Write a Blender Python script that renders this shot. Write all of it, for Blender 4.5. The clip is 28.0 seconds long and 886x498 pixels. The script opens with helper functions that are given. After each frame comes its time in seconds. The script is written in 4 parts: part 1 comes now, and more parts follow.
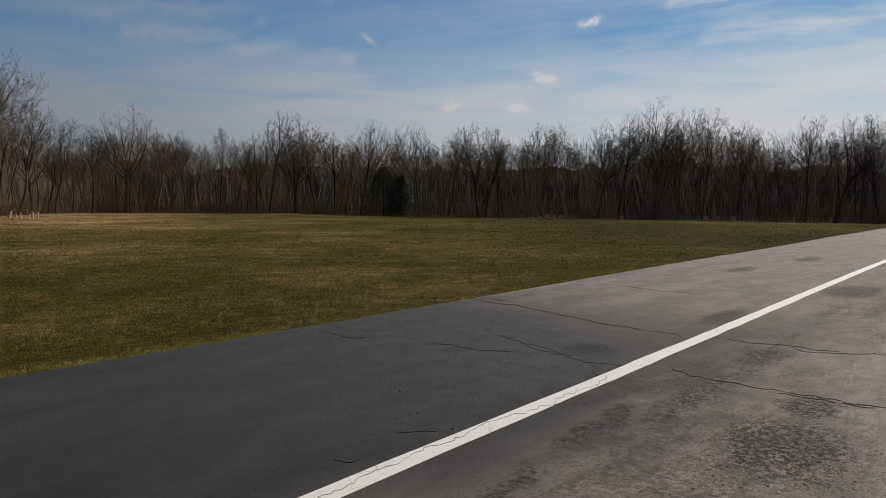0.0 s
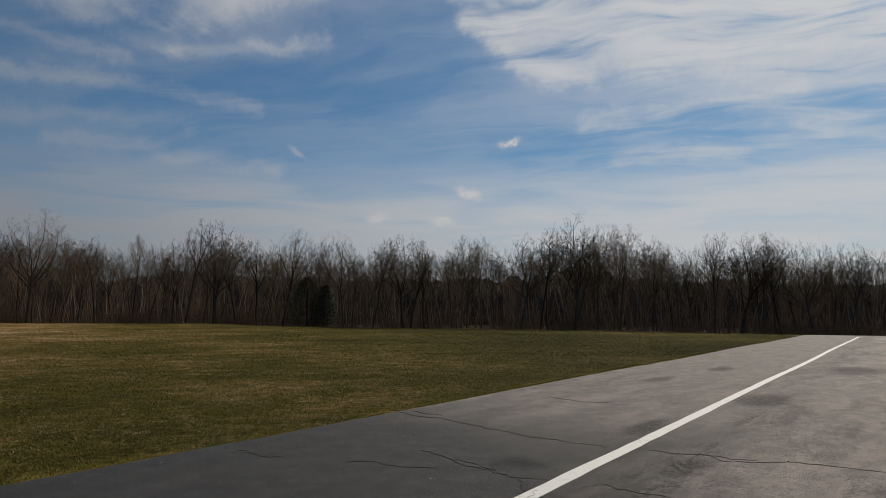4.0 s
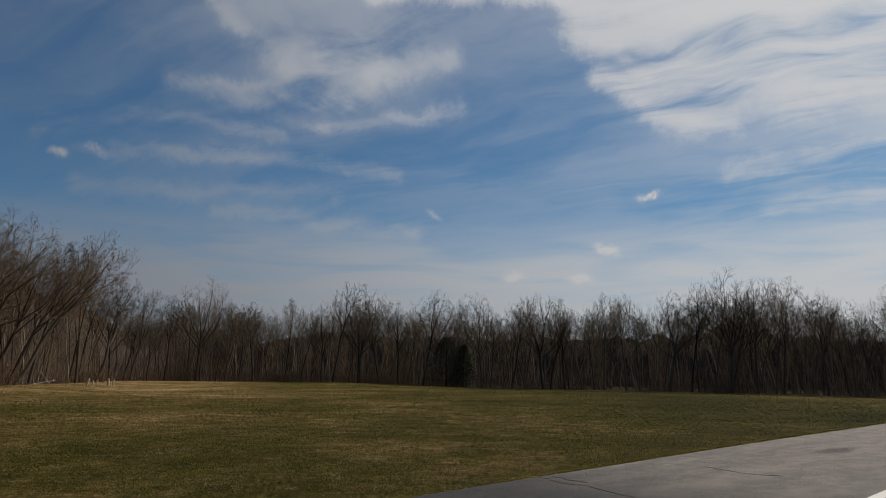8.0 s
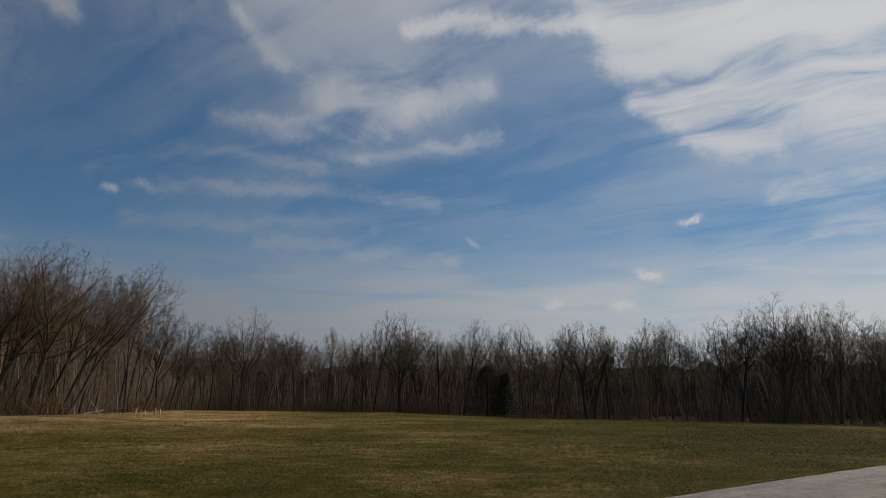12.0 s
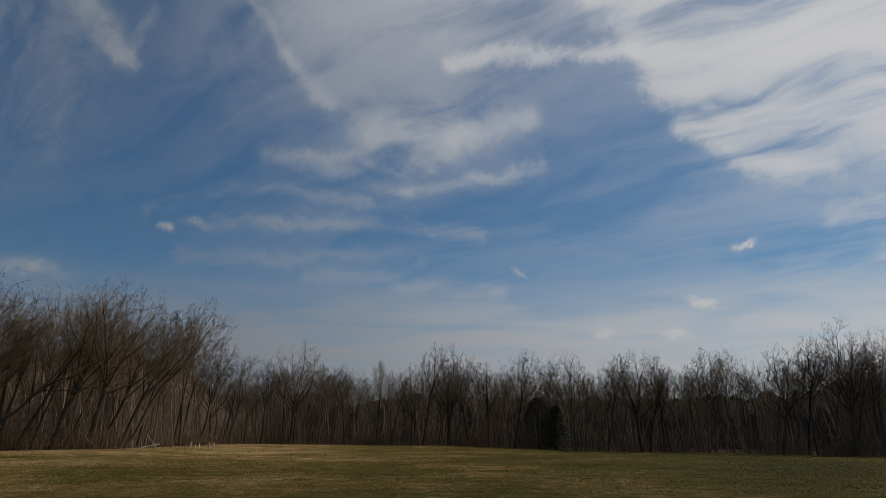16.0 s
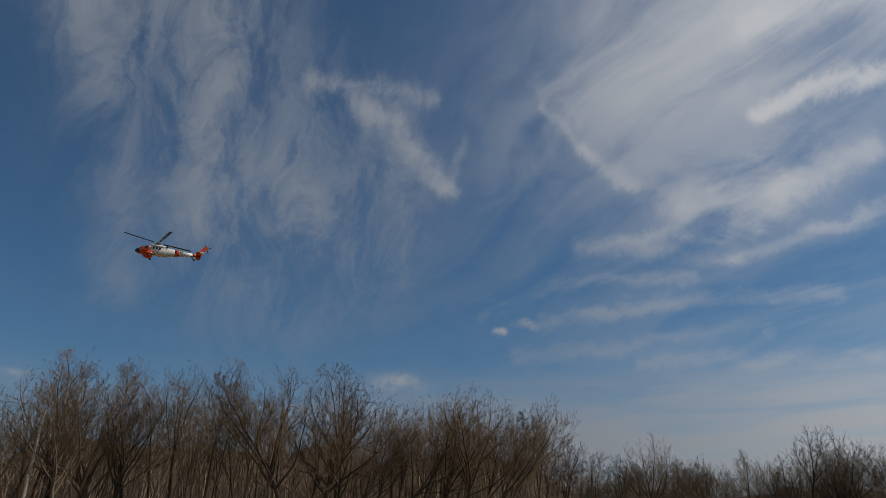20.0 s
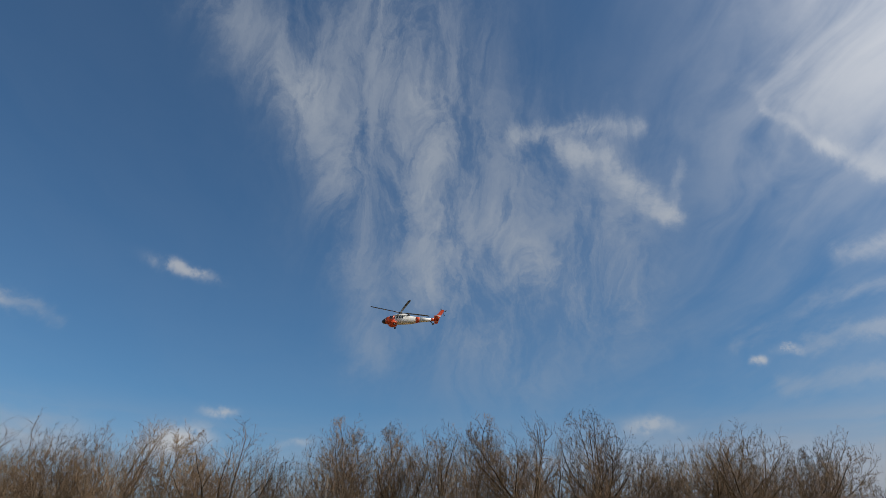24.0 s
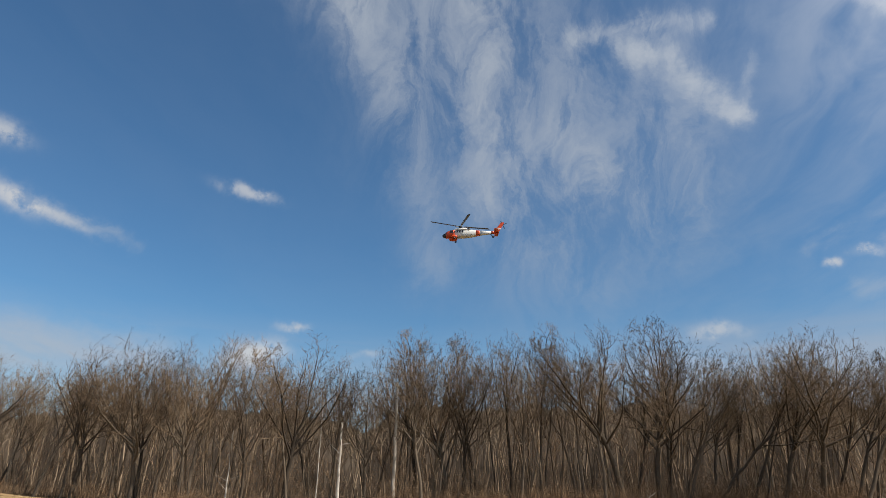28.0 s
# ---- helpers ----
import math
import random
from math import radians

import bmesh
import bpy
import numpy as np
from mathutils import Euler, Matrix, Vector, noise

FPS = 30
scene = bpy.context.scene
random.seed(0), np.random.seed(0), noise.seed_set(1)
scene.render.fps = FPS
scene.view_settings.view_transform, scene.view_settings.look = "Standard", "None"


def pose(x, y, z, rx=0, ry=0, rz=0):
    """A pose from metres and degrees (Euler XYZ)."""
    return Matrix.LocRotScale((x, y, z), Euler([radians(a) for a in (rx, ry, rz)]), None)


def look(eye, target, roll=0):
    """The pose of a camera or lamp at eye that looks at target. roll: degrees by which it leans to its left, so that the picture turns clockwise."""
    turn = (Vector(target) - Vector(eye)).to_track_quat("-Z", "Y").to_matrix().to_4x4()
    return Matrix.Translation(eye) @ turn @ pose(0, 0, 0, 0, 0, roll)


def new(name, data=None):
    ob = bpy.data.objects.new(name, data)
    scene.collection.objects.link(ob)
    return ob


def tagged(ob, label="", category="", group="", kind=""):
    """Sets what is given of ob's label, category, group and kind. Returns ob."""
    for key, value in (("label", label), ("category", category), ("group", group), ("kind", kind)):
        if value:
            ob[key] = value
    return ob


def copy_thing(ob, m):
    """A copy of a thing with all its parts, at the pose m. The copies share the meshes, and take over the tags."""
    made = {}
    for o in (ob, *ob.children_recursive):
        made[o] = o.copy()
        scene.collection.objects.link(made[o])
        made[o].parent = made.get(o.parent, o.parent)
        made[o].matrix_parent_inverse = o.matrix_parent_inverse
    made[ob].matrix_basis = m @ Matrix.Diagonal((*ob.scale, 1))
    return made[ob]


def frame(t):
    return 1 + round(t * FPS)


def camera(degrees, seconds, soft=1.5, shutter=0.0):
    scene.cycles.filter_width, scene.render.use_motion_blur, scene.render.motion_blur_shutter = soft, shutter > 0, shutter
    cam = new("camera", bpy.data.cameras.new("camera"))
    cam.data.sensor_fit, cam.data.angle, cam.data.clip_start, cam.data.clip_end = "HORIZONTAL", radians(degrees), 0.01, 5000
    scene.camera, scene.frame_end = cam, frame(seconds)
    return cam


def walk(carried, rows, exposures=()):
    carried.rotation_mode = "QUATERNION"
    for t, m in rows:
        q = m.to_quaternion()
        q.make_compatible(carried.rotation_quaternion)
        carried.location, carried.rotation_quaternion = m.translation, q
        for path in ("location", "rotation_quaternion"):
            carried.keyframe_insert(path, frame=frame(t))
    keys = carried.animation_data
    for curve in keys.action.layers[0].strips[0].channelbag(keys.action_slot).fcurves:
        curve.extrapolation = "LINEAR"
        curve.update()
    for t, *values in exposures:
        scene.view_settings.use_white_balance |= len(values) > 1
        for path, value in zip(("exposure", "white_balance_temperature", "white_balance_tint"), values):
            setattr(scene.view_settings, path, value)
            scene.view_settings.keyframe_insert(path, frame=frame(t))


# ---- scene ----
EYE = 1.65
cam = camera(68.25, 28.0, soft=0.8)
PATH = [
    (0, 86.20, 0.02, 0.00), (0.5, 88.43, 0.00, -2.32), (1, 90.12, -0.10, -3.97), (1.5, 91.36, -0.16, -4.95),
    (2, 92.51, -0.17, -5.54), (2.5, 93.56, -0.19, -5.84), (4.5, 96.74, -0.09, -6.59), (5, 97.77, -0.01, -5.08),
    (5.5, 98.65, 0.01, -2.70), (6, 99.35, -0.10, -0.55), (6.5, 99.96, -0.26, 1.27), (7, 100.42, -0.36, 2.87),
    (7.5, 100.77, -0.48, 4.25), (8, 100.98, -0.49, 5.46), (8.5, 101.17, -0.52, 6.44), (9, 101.59, -0.52, 7.11),
    (9.5, 101.99, -0.52, 7.47), (10, 102.22, -0.46, 7.83), (10.5, 102.54, -0.42, 8.18), (11, 102.89, -0.39, 8.48),
    (11.5, 103.19, -0.39, 8.75), (12, 103.41, -0.42, 8.96), (12.5, 103.59, -0.39, 9.08), (14.5, 104.60, -0.31, 9.58),
    (15, 104.88, -0.26, 10.11), (15.5, 105.29, -0.31, 11.33), (16, 106.09, -0.27, 13.17), (16.5, 107.39, -0.33, 15.57),
    (17, 108.66, -0.34, 18.38), (17.5, 109.84, -0.43, 21.55), (18, 111.04, -0.48, 25.40), (18.5, 111.86, -0.59, 29.86),
    (19, 112.51, -0.63, 34.30), (19.5, 113.02, -0.62, 38.43), (20, 113.68, -0.72, 42.23), (20.5, 114.45, -0.77, 45.71),
    (21, 115.32, -0.79, 49.05), (21.5, 115.96, -0.87, 52.13), (23.5, 117.31, -1.13, 61.89), (24, 117.43, -1.10, 63.57),
    (24.5, 115.92, -1.11, 65.78), (25, 107.80, -1.19, 70.19), (25.5, 102.85, -0.98, 72.45), (26, 103.38, -0.88, 71.46),
    (26.5, 106.39, -1.14, 70.52), (27, 108.84, -1.13, 69.97), (27.5, 109.92, -1.19, 69.47), (28, 109.77, -1.09, 69.21),
]
walk(cam, [(t, pose(0, 0, EYE, rx, ry, rz)) for t, rx, ry, rz in PATH],
     exposures=[(0, -0.42), (1, -0.54), (2, -0.58), (5, -0.6), (11, -0.6), (18, -0.7), (20, -0.55), (21.5, -0.32), (23.5, 0.0), (24.3, 0.1), (25, 0.22), (25.6, 0.48), (26.5, 0.46), (28, 0.36)])

# ---- sky, sun ----
SUN_AZ, SUN_EL = -42.0, 43.0


def heading(az, el=0.0):
    """Unit vector for degrees to the left of +y and degrees above the horizon."""
    a, e = radians(az), radians(el)
    return Vector((-math.sin(a) * math.cos(e), math.cos(a) * math.cos(e), math.sin(e)))


class Graph:
    """Short calls for the nodes of one tree."""

    def __init__(self, tree):
        self.tree = tree

    def put(self, socket, value):
        if isinstance(value, bpy.types.NodeSocket):
            self.tree.links.new(value, socket)
        elif value is not None:
            socket.default_value = value

    def math(self, op, a, b=None, c=None, clamp=False):
        n = self.tree.nodes.new("ShaderNodeMath")
        n.operation, n.use_clamp = op, clamp
        for s, v in zip(n.inputs, (a, b, c)):
            self.put(s, v)
        return n.outputs[0]

    def vec(self, op, a, b=None, c=None):
        n = self.tree.nodes.new("ShaderNodeVectorMath")
        n.operation = op
        for s, v in zip(n.inputs, (a, b, c)):
            self.put(s, tuple(v) if isinstance(v, Vector) else v)
        return n.outputs["Value"] if op in ("DOT_PRODUCT", "LENGTH") else n.outputs["Vector"]

    def scale(self, a, k):
        n = self.tree.nodes.new("ShaderNodeVectorMath")
        n.operation = "SCALE"
        self.put(n.inputs[0], a)
        self.put(n.inputs["Scale"], k)
        return n.outputs[0]

    def join(self, x, y, z=0.0):
        n = self.tree.nodes.new("ShaderNodeCombineXYZ")
        for s, v in zip(n.inputs, (x, y, z)):
            self.put(s, v)
        return n.outputs[0]

    def split(self, v):
        n = self.tree.nodes.new("ShaderNodeSeparateXYZ")
        self.put(n.inputs[0], v)
        return n.outputs

    def noise(self, v, size, detail=4.0, rough=0.55, warp=0.0, colour=False):
        n = self.tree.nodes.new("ShaderNodeTexNoise")
        self.put(n.inputs["Vector"], v)
        for key, value in (("Scale", size), ("Detail", detail), ("Roughness", rough), ("Distortion", warp)):
            self.put(n.inputs[key], value)
        return n.outputs["Color" if colour else 0]

    def cells(self, v, size, feature="F1"):
        n = self.tree.nodes.new("ShaderNodeTexVoronoi")
        n.feature = feature
        self.put(n.inputs["Vector"], v)
        self.put(n.inputs["Scale"], size)
        return n.outputs["Distance"]

    def remap(self, v, a, b, c=0.0, d=1.0, smooth=True):
        n = self.tree.nodes.new("ShaderNodeMapRange")
        n.interpolation_type = "SMOOTHSTEP" if smooth else "LINEAR"
        for s, x in zip(n.inputs, (v, a, b, c, d)):
            self.put(s, x)
        return n.outputs[0]

    def mix(self, k, a, b, blend="MIX"):
        n = self.tree.nodes.new("ShaderNodeMix")
        n.data_type, n.blend_type = "RGBA", blend
        self.put(n.inputs[0], k)
        for s, v in ((n.inputs[6], a), (n.inputs[7], b)):
            self.put(s, (*v, 1) if isinstance(v, tuple) and len(v) == 3 else v)
        return n.outputs[2]

    def ramp(self, k, *stops):
        n = self.tree.nodes.new("ShaderNodeValToRGB")
        self.put(n.inputs[0], k)
        marks = n.color_ramp.elements
        while len(marks) < len(stops):
            marks.new(1.0)
        for mark, (at, colour) in zip(marks, stops):
            mark.position, mark.color = at, (*colour, 1)
        return n.outputs[0]


def make_sky():
    world = bpy.data.worlds.new("sky")
    scene.world = world
    world.use_nodes = True
    g = Graph(world.node_tree)
    back = world.node_tree.nodes["Background"]
    sky = world.node_tree.nodes.new("ShaderNodeTexSky")
    sky.sky_type, sky.sun_disc = "NISHITA", False
    sky.sun_elevation, sky.sun_rotation = radians(SUN_EL), radians(-SUN_AZ)
    sky.air_density, sky.dust_density, sky.ozone_density = 1.0, 0.6, 2.5
    way = world.node_tree.nodes.new("ShaderNodeTexCoord").outputs["Generated"]
    x, y, z = g.split(way)

    # High thin cloud lies on a level sheet and is combed by the wind.
    far = g.math("MAXIMUM", g.math("ADD", z, 0.1), 0.03)
    sheet = g.join(g.math("DIVIDE", x, far), g.math("DIVIDE", y, far))
    along, across = heading(66), heading(-24)
    fold = g.scale(g.vec("SUBTRACT", g.noise(sheet, 1.1, 3, colour=True), (0.5, 0.5, 0.5)), 0.5)
    bent = g.vec("ADD", sheet, fold)
    comb = g.join(g.math("MULTIPLY", g.vec("DOT_PRODUCT", bent, along), 0.32), g.vec("DOT_PRODUCT", bent, across), 3.3)
    streak = g.noise(comb, 2.6, 7, 0.56, 0.35)
    fine = g.noise(comb, 7.0, 5, 0.55, 0.5)
    tuft = g.noise(bent, 2.3, 7, 0.6, 0.4)
    grain = g.math("ADD", g.math("MULTIPLY", streak, 0.6), g.math("ADD", g.math("MULTIPLY", fine, 0.2), g.math("MULTIPLY", tuft, 0.3)))

    ripple = g.scale(g.vec("SUBTRACT", g.noise(way, 7.0, 5, 0.6, colour=True), (0.5, 0.5, 0.5)), 0.16)
    loose = g.vec("ADD", way, ripple)
    small = g.scale(g.vec("SUBTRACT", g.noise(way, 30.0, 5, 0.65, colour=True), (0.5, 0.5, 0.5)), 0.018)
    puff_edge = g.scale(g.vec("SUBTRACT", g.noise(way, 13.0, 4, 0.6, colour=True), (0.5, 0.5, 0.5)), 0.035)
    tight = g.vec("ADD", g.vec("ADD", way, small), puff_edge)

    def draw_bank(az, el, long, wide, lean, k, v=None, power=1.0):
        """A soft-edged patch of cloud: its middle, half length, half width and lean in degrees."""
        c = heading(az, el)
        side = heading(az - 90)
        up = side.cross(c)
        a = radians(lean)
        u, w = side * math.cos(a) + up * math.sin(a), up * math.cos(a) - side * math.sin(a)
        d = g.vec("SUBTRACT", loose if v is None else v, c)
        p = g.vec("DOT_PRODUCT", d, u / math.sin(radians(long)))
        q = g.vec("DOT_PRODUCT", d, w / math.sin(radians(wide)))
        r = g.math("MULTIPLY_ADD", p, p, g.math("MULTIPLY", q, q))
        # the far side of the sky is shut out by the third axis
        s = g.math("MULTIPLY", g.vec("DOT_PRODUCT", d, c), 2.5)
        r = g.math("MULTIPLY_ADD", s, s, r)
        return g.math("MULTIPLY", g.math("EXPONENT", g.math("MULTIPLY", g.math("POWER", r, power), -1.0)), k)

    def total(parts):
        """The sum; clouds given as calls are drawn one after the other."""
        out = 0.0
        for one in parts:
            out = g.math("ADD", one() if callable(one) else one, out)
        return out

    def bank(*shape):
        return lambda: draw_bank(*shape)

    def strand(*shape):
        return lambda: draw_strand(*shape)

    # Bearing to the left and height over the horizon, in degrees, for the drawn clouds.
    place = g.join(g.math("MULTIPLY", g.math("ARCTAN2", g.math("MULTIPLY", x, -1.0), y), 57.2958), g.math("MULTIPLY", g.math("ARCSINE", z), 57.2958))
    wave = g.scale(g.vec("SUBTRACT", g.noise(place, 0.16, 8, 0.70, 0.3, colour=True), (0.5, 0.5, 0.5)), 6.5)
    flat = g.vec("MULTIPLY", g.vec("ADD", place, wave), (1.0, 1.0, 0.0))
    frayed = g.vec("MULTIPLY", g.vec("ADD", place, g.scale(wave, 0.6)), (1.0, 1.0, 0.0))

    def draw_strand(points, wide, k, v=None):
        """A drawn-out wisp along points (bearing, height), with its half width in degrees."""
        v = frayed if v is None else v
        near = None
        for (ax, ay), (bx, by) in zip(points, points[1:]):
            ba = Vector((bx - ax, by - ay, 0))
            pa = g.vec("SUBTRACT", v, (ax, ay, 0.0))
            h = g.math("DIVIDE", g.vec("DOT_PRODUCT", pa, ba), ba.length_squared, clamp=True)
            d = g.vec("LENGTH", g.vec("SUBTRACT", pa, g.scale(tuple(ba), h)))
            near = d if near is None else g.math("MINIMUM", near, d)
        near = g.math("DIVIDE", near, wide)
        return g.math("MULTIPLY", g.math("EXPONENT", g.math("MULTIPLY", g.math("MULTIPLY", near, near), -1.0)), k)

    def side(a, b, soft, v=None, hand=1.0):
        """One on the right hand of the way from a to b as the eye sees it, nought on the left, with a soft edge in degrees."""
        d = Vector((b[0] - a[0], b[1] - a[1], 0)).normalized()
        across = Vector((-d.y, d.x, 0)) * hand
        at = g.vec("DOT_PRODUCT", g.vec("SUBTRACT", flat if v is None else v, (a[0], a[1], 0.0)), across)
        return g.remap(at, -soft, soft)

    def all_of(parts):
        out = parts[0]
        for one in parts[1:]:
            out = g.math("MULTIPLY", out, one)
        return out

    # the bright sheet towards the sun, with its bent edge
    broad_sheet = all_of([side((-8.9, 25.1), (-5.2, 31.0), 1.5), side((-13.3, 21.4), (-8.9, 25.1), 1.5), side((-30.0, 20.6), (-13.3, 21.8), 2.6)])
    rim_light = total([strand([(-8.9, 25.3), (-13.3, 21.8), (-19.7, 19.7)], 0.8, 1.0), strand([(13.0, 32.3), (7.0, 32.5), (-5.0, 31.8)], 0.6, 1.3), strand([(-5.0, 31.8), (-15.0, 30.4), (-28.0, 27.4)], 1.2, 0.9),
                       strand([(-10.5, 27.0), (-13.0, 24.5)], 0.5, 0.5)])
    # the torn middle cloud
    torn = all_of([side((20.0, 25.2), (24.9, 29.2), 0.8), side((24.0, 28.4), (30.5, 34.4), 0.8), side((30.0, 22.6), (3.0, 25.6), 1.8, None, -1.0), side((30.0, 37.0), (0.0, 35.0), 3.0), g.remap(g.split(flat)[0], 0.0, 16.0)])
    tufts = total([strand([(20.5, 25.5), (16.0, 25.2), (13.0, 26.2)], 2.2, 0.75, flat), strand([(30.0, 23.4), (22.0, 23.6), (14.0, 24.0)], 0.6, 0.5), strand([(26.0, 22.8), (16.0, 21.2)], 0.6, 0.4),
                   strand([(16.5, 21.4), (4.0, 22.8)], 0.6, 0.45), strand([(28.5, 31.5), (24.0, 28.2)], 0.7, 0.6), strand([(12.0, 26.0), (5.0, 27.4)], 1.0, 0.5)])
    upper = total([strand([(26.0, 38.0), (-4.0, 37.0)], 4.0, 0.32, flat), strand([(12.0, 38.6), (0.0, 37.2), (-15.0, 34.3)], 1.2, 0.6), strand([(32.4, 35.4), (27.7, 31.0)], 0.5, 0.4)])
    # curled wisps and hanging veils on the far side
    curls = total([strand([(52.0, 35.8), (47.3, 34.3), (45.2, 31.9), (42.4, 29.0)], 0.95, 1.0), strand([(57.0, 37.0), (50.0, 37.2), (43.8, 36.3)], 0.8, 0.75), strand([(42.4, 29.0), (40.5, 33.0)], 0.5, 0.35)])
    veils = total([strand([(66.5, 40.0), (65.0, 24.5)], 2.6, 0.50, flat), strand([(80.0, 40.0), (75.5, 34.5), (74.0, 30.0)], 2.2, 0.42, flat), strand([(90.0, 45.0), (79.5, 39.5)], 3.0, 0.45, flat),
                   strand([(58.0, 30.0), (55.0, 25.5), (52.0, 22.0)], 1.8, 0.45, flat), strand([(72.0, 44.0), (64.0, 34.0), (58.0, 26.0)], 9.0, 0.62, flat), strand([(72.5, 26.0), (70.0, 19.0)], 2.2, 0.28, flat),
                   strand([(48.0, 34.0), (47.0, 22.0)], 3.0, 0.30, flat)])
    threads = total([strand([(33.0, 17.3), (22.6, 18.3), (10.0, 17.6)], 0.6, 0.5), strand([(39.0, 18.0), (29.0, 20.6), (20.0, 20.0)], 0.5, 0.35), strand([(36.0, 14.5), (15.0, 15.4)], 0.7, 0.3), strand([(-19.0, 16.4), (-36.0, 17.6)], 0.6, 0.6),
                     strand([(105.0, 19.8), (95.5, 17.5)], 0.5, 0.5), strand([(106.0, 9.6), (94.0, 8.6)], 1.8, 0.8), strand([(-22.0, 13.2), (-40.0, 14.6)], 0.7, 0.5), strand([(25.0, 13.3), (8.0, 12.6)], 0.6, 0.35)])
    hang = g.noise(g.vec("MULTIPLY", g.vec("ADD", place, g.scale(wave, 0.5)), (0.20, 0.11, 0.0)), 1.0, 8, 0.68, 0.7)
    puffs = [
        bank(-8.7, 10.7, 0.9, 0.36, -20, 1.3, tight, 1.2), bank(-0.9, 8.5, 1.2, 0.4, 0, 1.2, tight, 1.2), bank(-6.6, 8.3, 1.1, 0.4, 0, 1.2, tight, 1.2),
        bank(-12.6, 15.0, 0.8, 0.3, 12, 1.6, tight, 1.2), bank(37.2, 16.4, 0.45, 0.36, 0, 0.8, tight, 1.2), bank(35.0, 16.9, 0.85, 0.34, 5, 0.9, tight, 1.2),
        bank(6.5, 14.0, 0.8, 0.25, -40, 0.4, tight, 1.2), bank(107.8, 23.8, 2.0, 0.8, 0, 0.75, tight, 1.2), bank(105.4, 19.6, 2.4, 0.9, -10, 0.85, tight, 1.2),
        bank(102.0, 18.9, 2.4, 0.35, -14, 0.5, tight, 1.2), bank(87.7, 23.4, 2.2, 0.55, -8, 0.7, tight, 1.2), bank(82.6, 12.3, 1.1, 0.4, 10, 0.65, tight, 1.2),
        bank(85.7, 9.8, 2.6, 1.1, 10, 0.9, tight, 1.2), bank(76.1, 10.4, 1.6, 0.35, 10, 0.4, tight, 1.2), bank(46.4, 11.9, 2.0, 0.7, 0, 0.6, tight, 1.2),
    ]
    combed = g.remap(grain, 0.40, 0.66, 0.10, 1.35)
    veil = total([
        g.math("MULTIPLY", g.math("ADD", g.math("MULTIPLY", broad_sheet, 1.05), total([bank(-60, 35, 25, 20, 0, 2.0), bank(-20, 47, 40, 8, 0, 0.9)])), g.remap(g.math("ADD", g.math("MULTIPLY", grain, 0.5), g.math("MULTIPLY", fine, 0.5)), 0.38, 0.64, 0.10, 1.75)),
        g.math("MULTIPLY", rim_light, g.remap(grain, 0.42, 0.64, 0.2, 1.35)),
        g.math("MULTIPLY", g.math("ADD", g.math("MULTIPLY", torn, 0.25), tufts), g.remap(g.math("ADD", g.math("MULTIPLY", tuft, 0.5), g.math("MULTIPLY", grain, 0.5)), 0.42, 0.62, 0.06, 1.4)),
        g.math("MULTIPLY", g.math("ADD", upper, threads), combed),
        g.math("MULTIPLY", curls, g.remap(g.math("ADD", g.math("MULTIPLY", hang, 0.5), g.math("MULTIPLY", tuft, 0.5)), 0.40, 0.62, 0.08, 1.4)),
        g.math("MULTIPLY", veils, g.remap(hang, 0.34, 0.70, 0.14, 1.45)),
        g.math("MULTIPLY", g.remap(g.split(place)[0], 60.0, 20.0, 0.02, 0.17), combed),
    ])
    low = g.remap(z, 0.11, 0.24, 2.2, 0.0)
    lines = g.noise(g.join(g.math("MULTIPLY", g.math("ARCTAN2", x, y), 1.6), g.math("MULTIPLY", z, 13.0)), 2.2, 4, 0.5, 0.6)
    haze = g.math("MULTIPLY", g.math("MULTIPLY", low, g.remap(lines, 0.36, 0.64, 0.5, 1.2)), g.remap(g.vec("DOT_PRODUCT", way, heading(-15)), 0.1, 0.8, 0.25, 1.0))
    blue = g.mix(1.0, sky.outputs[0], SKY_TINT, "MULTIPLY")
    thick = [g.math("SUBTRACT", 1.0, g.math("EXPONENT", g.math("MULTIPLY", k, -1.0)), clamp=True) for k in (haze, veil)]
    glow = g.remap(g.vec("DOT_PRODUCT", way, heading(SUN_AZ, SUN_EL)), 0.25, 1.0, 0.0, 1.0)
    colour = g.mix(thick[0], blue, g.mix(glow, HAZE, CLOUD_NEAR))
    colour = g.mix(thick[1], colour, g.mix(glow, CLOUD_FAR, CLOUD_NEAR))
    heap = g.math("MULTIPLY", total(puffs), g.remap(g.noise(way, 24.0, 6, 0.65), 0.36, 0.55, 0.15, 1.0))
    colour = g.mix(g.math("MINIMUM", heap, 0.9), colour, g.mix(glow, PUFF, CLOUD_NEAR))
    g.put(back.inputs[0], colour)
    back.inputs[1].default_value = 0.096


SKY_TINT = (0.49, 0.75, 0.88)
CLOUD_FAR, CLOUD_NEAR, PUFF, HAZE = (3.5, 3.85, 4.35), (9.4, 9.4, 9.5), (4.7, 4.8, 4.95), (3.35, 3.5, 3.9)
make_sky()

sun = new("sun", bpy.data.lights.new("sun", "SUN"))
sun.data.energy, sun.data.angle, sun.data.color = 4.9, radians(0.6), (1.0, 0.90, 0.76)
sun.matrix_world = look(heading(SUN_AZ, SUN_EL) * 100, (0, 0, 0))

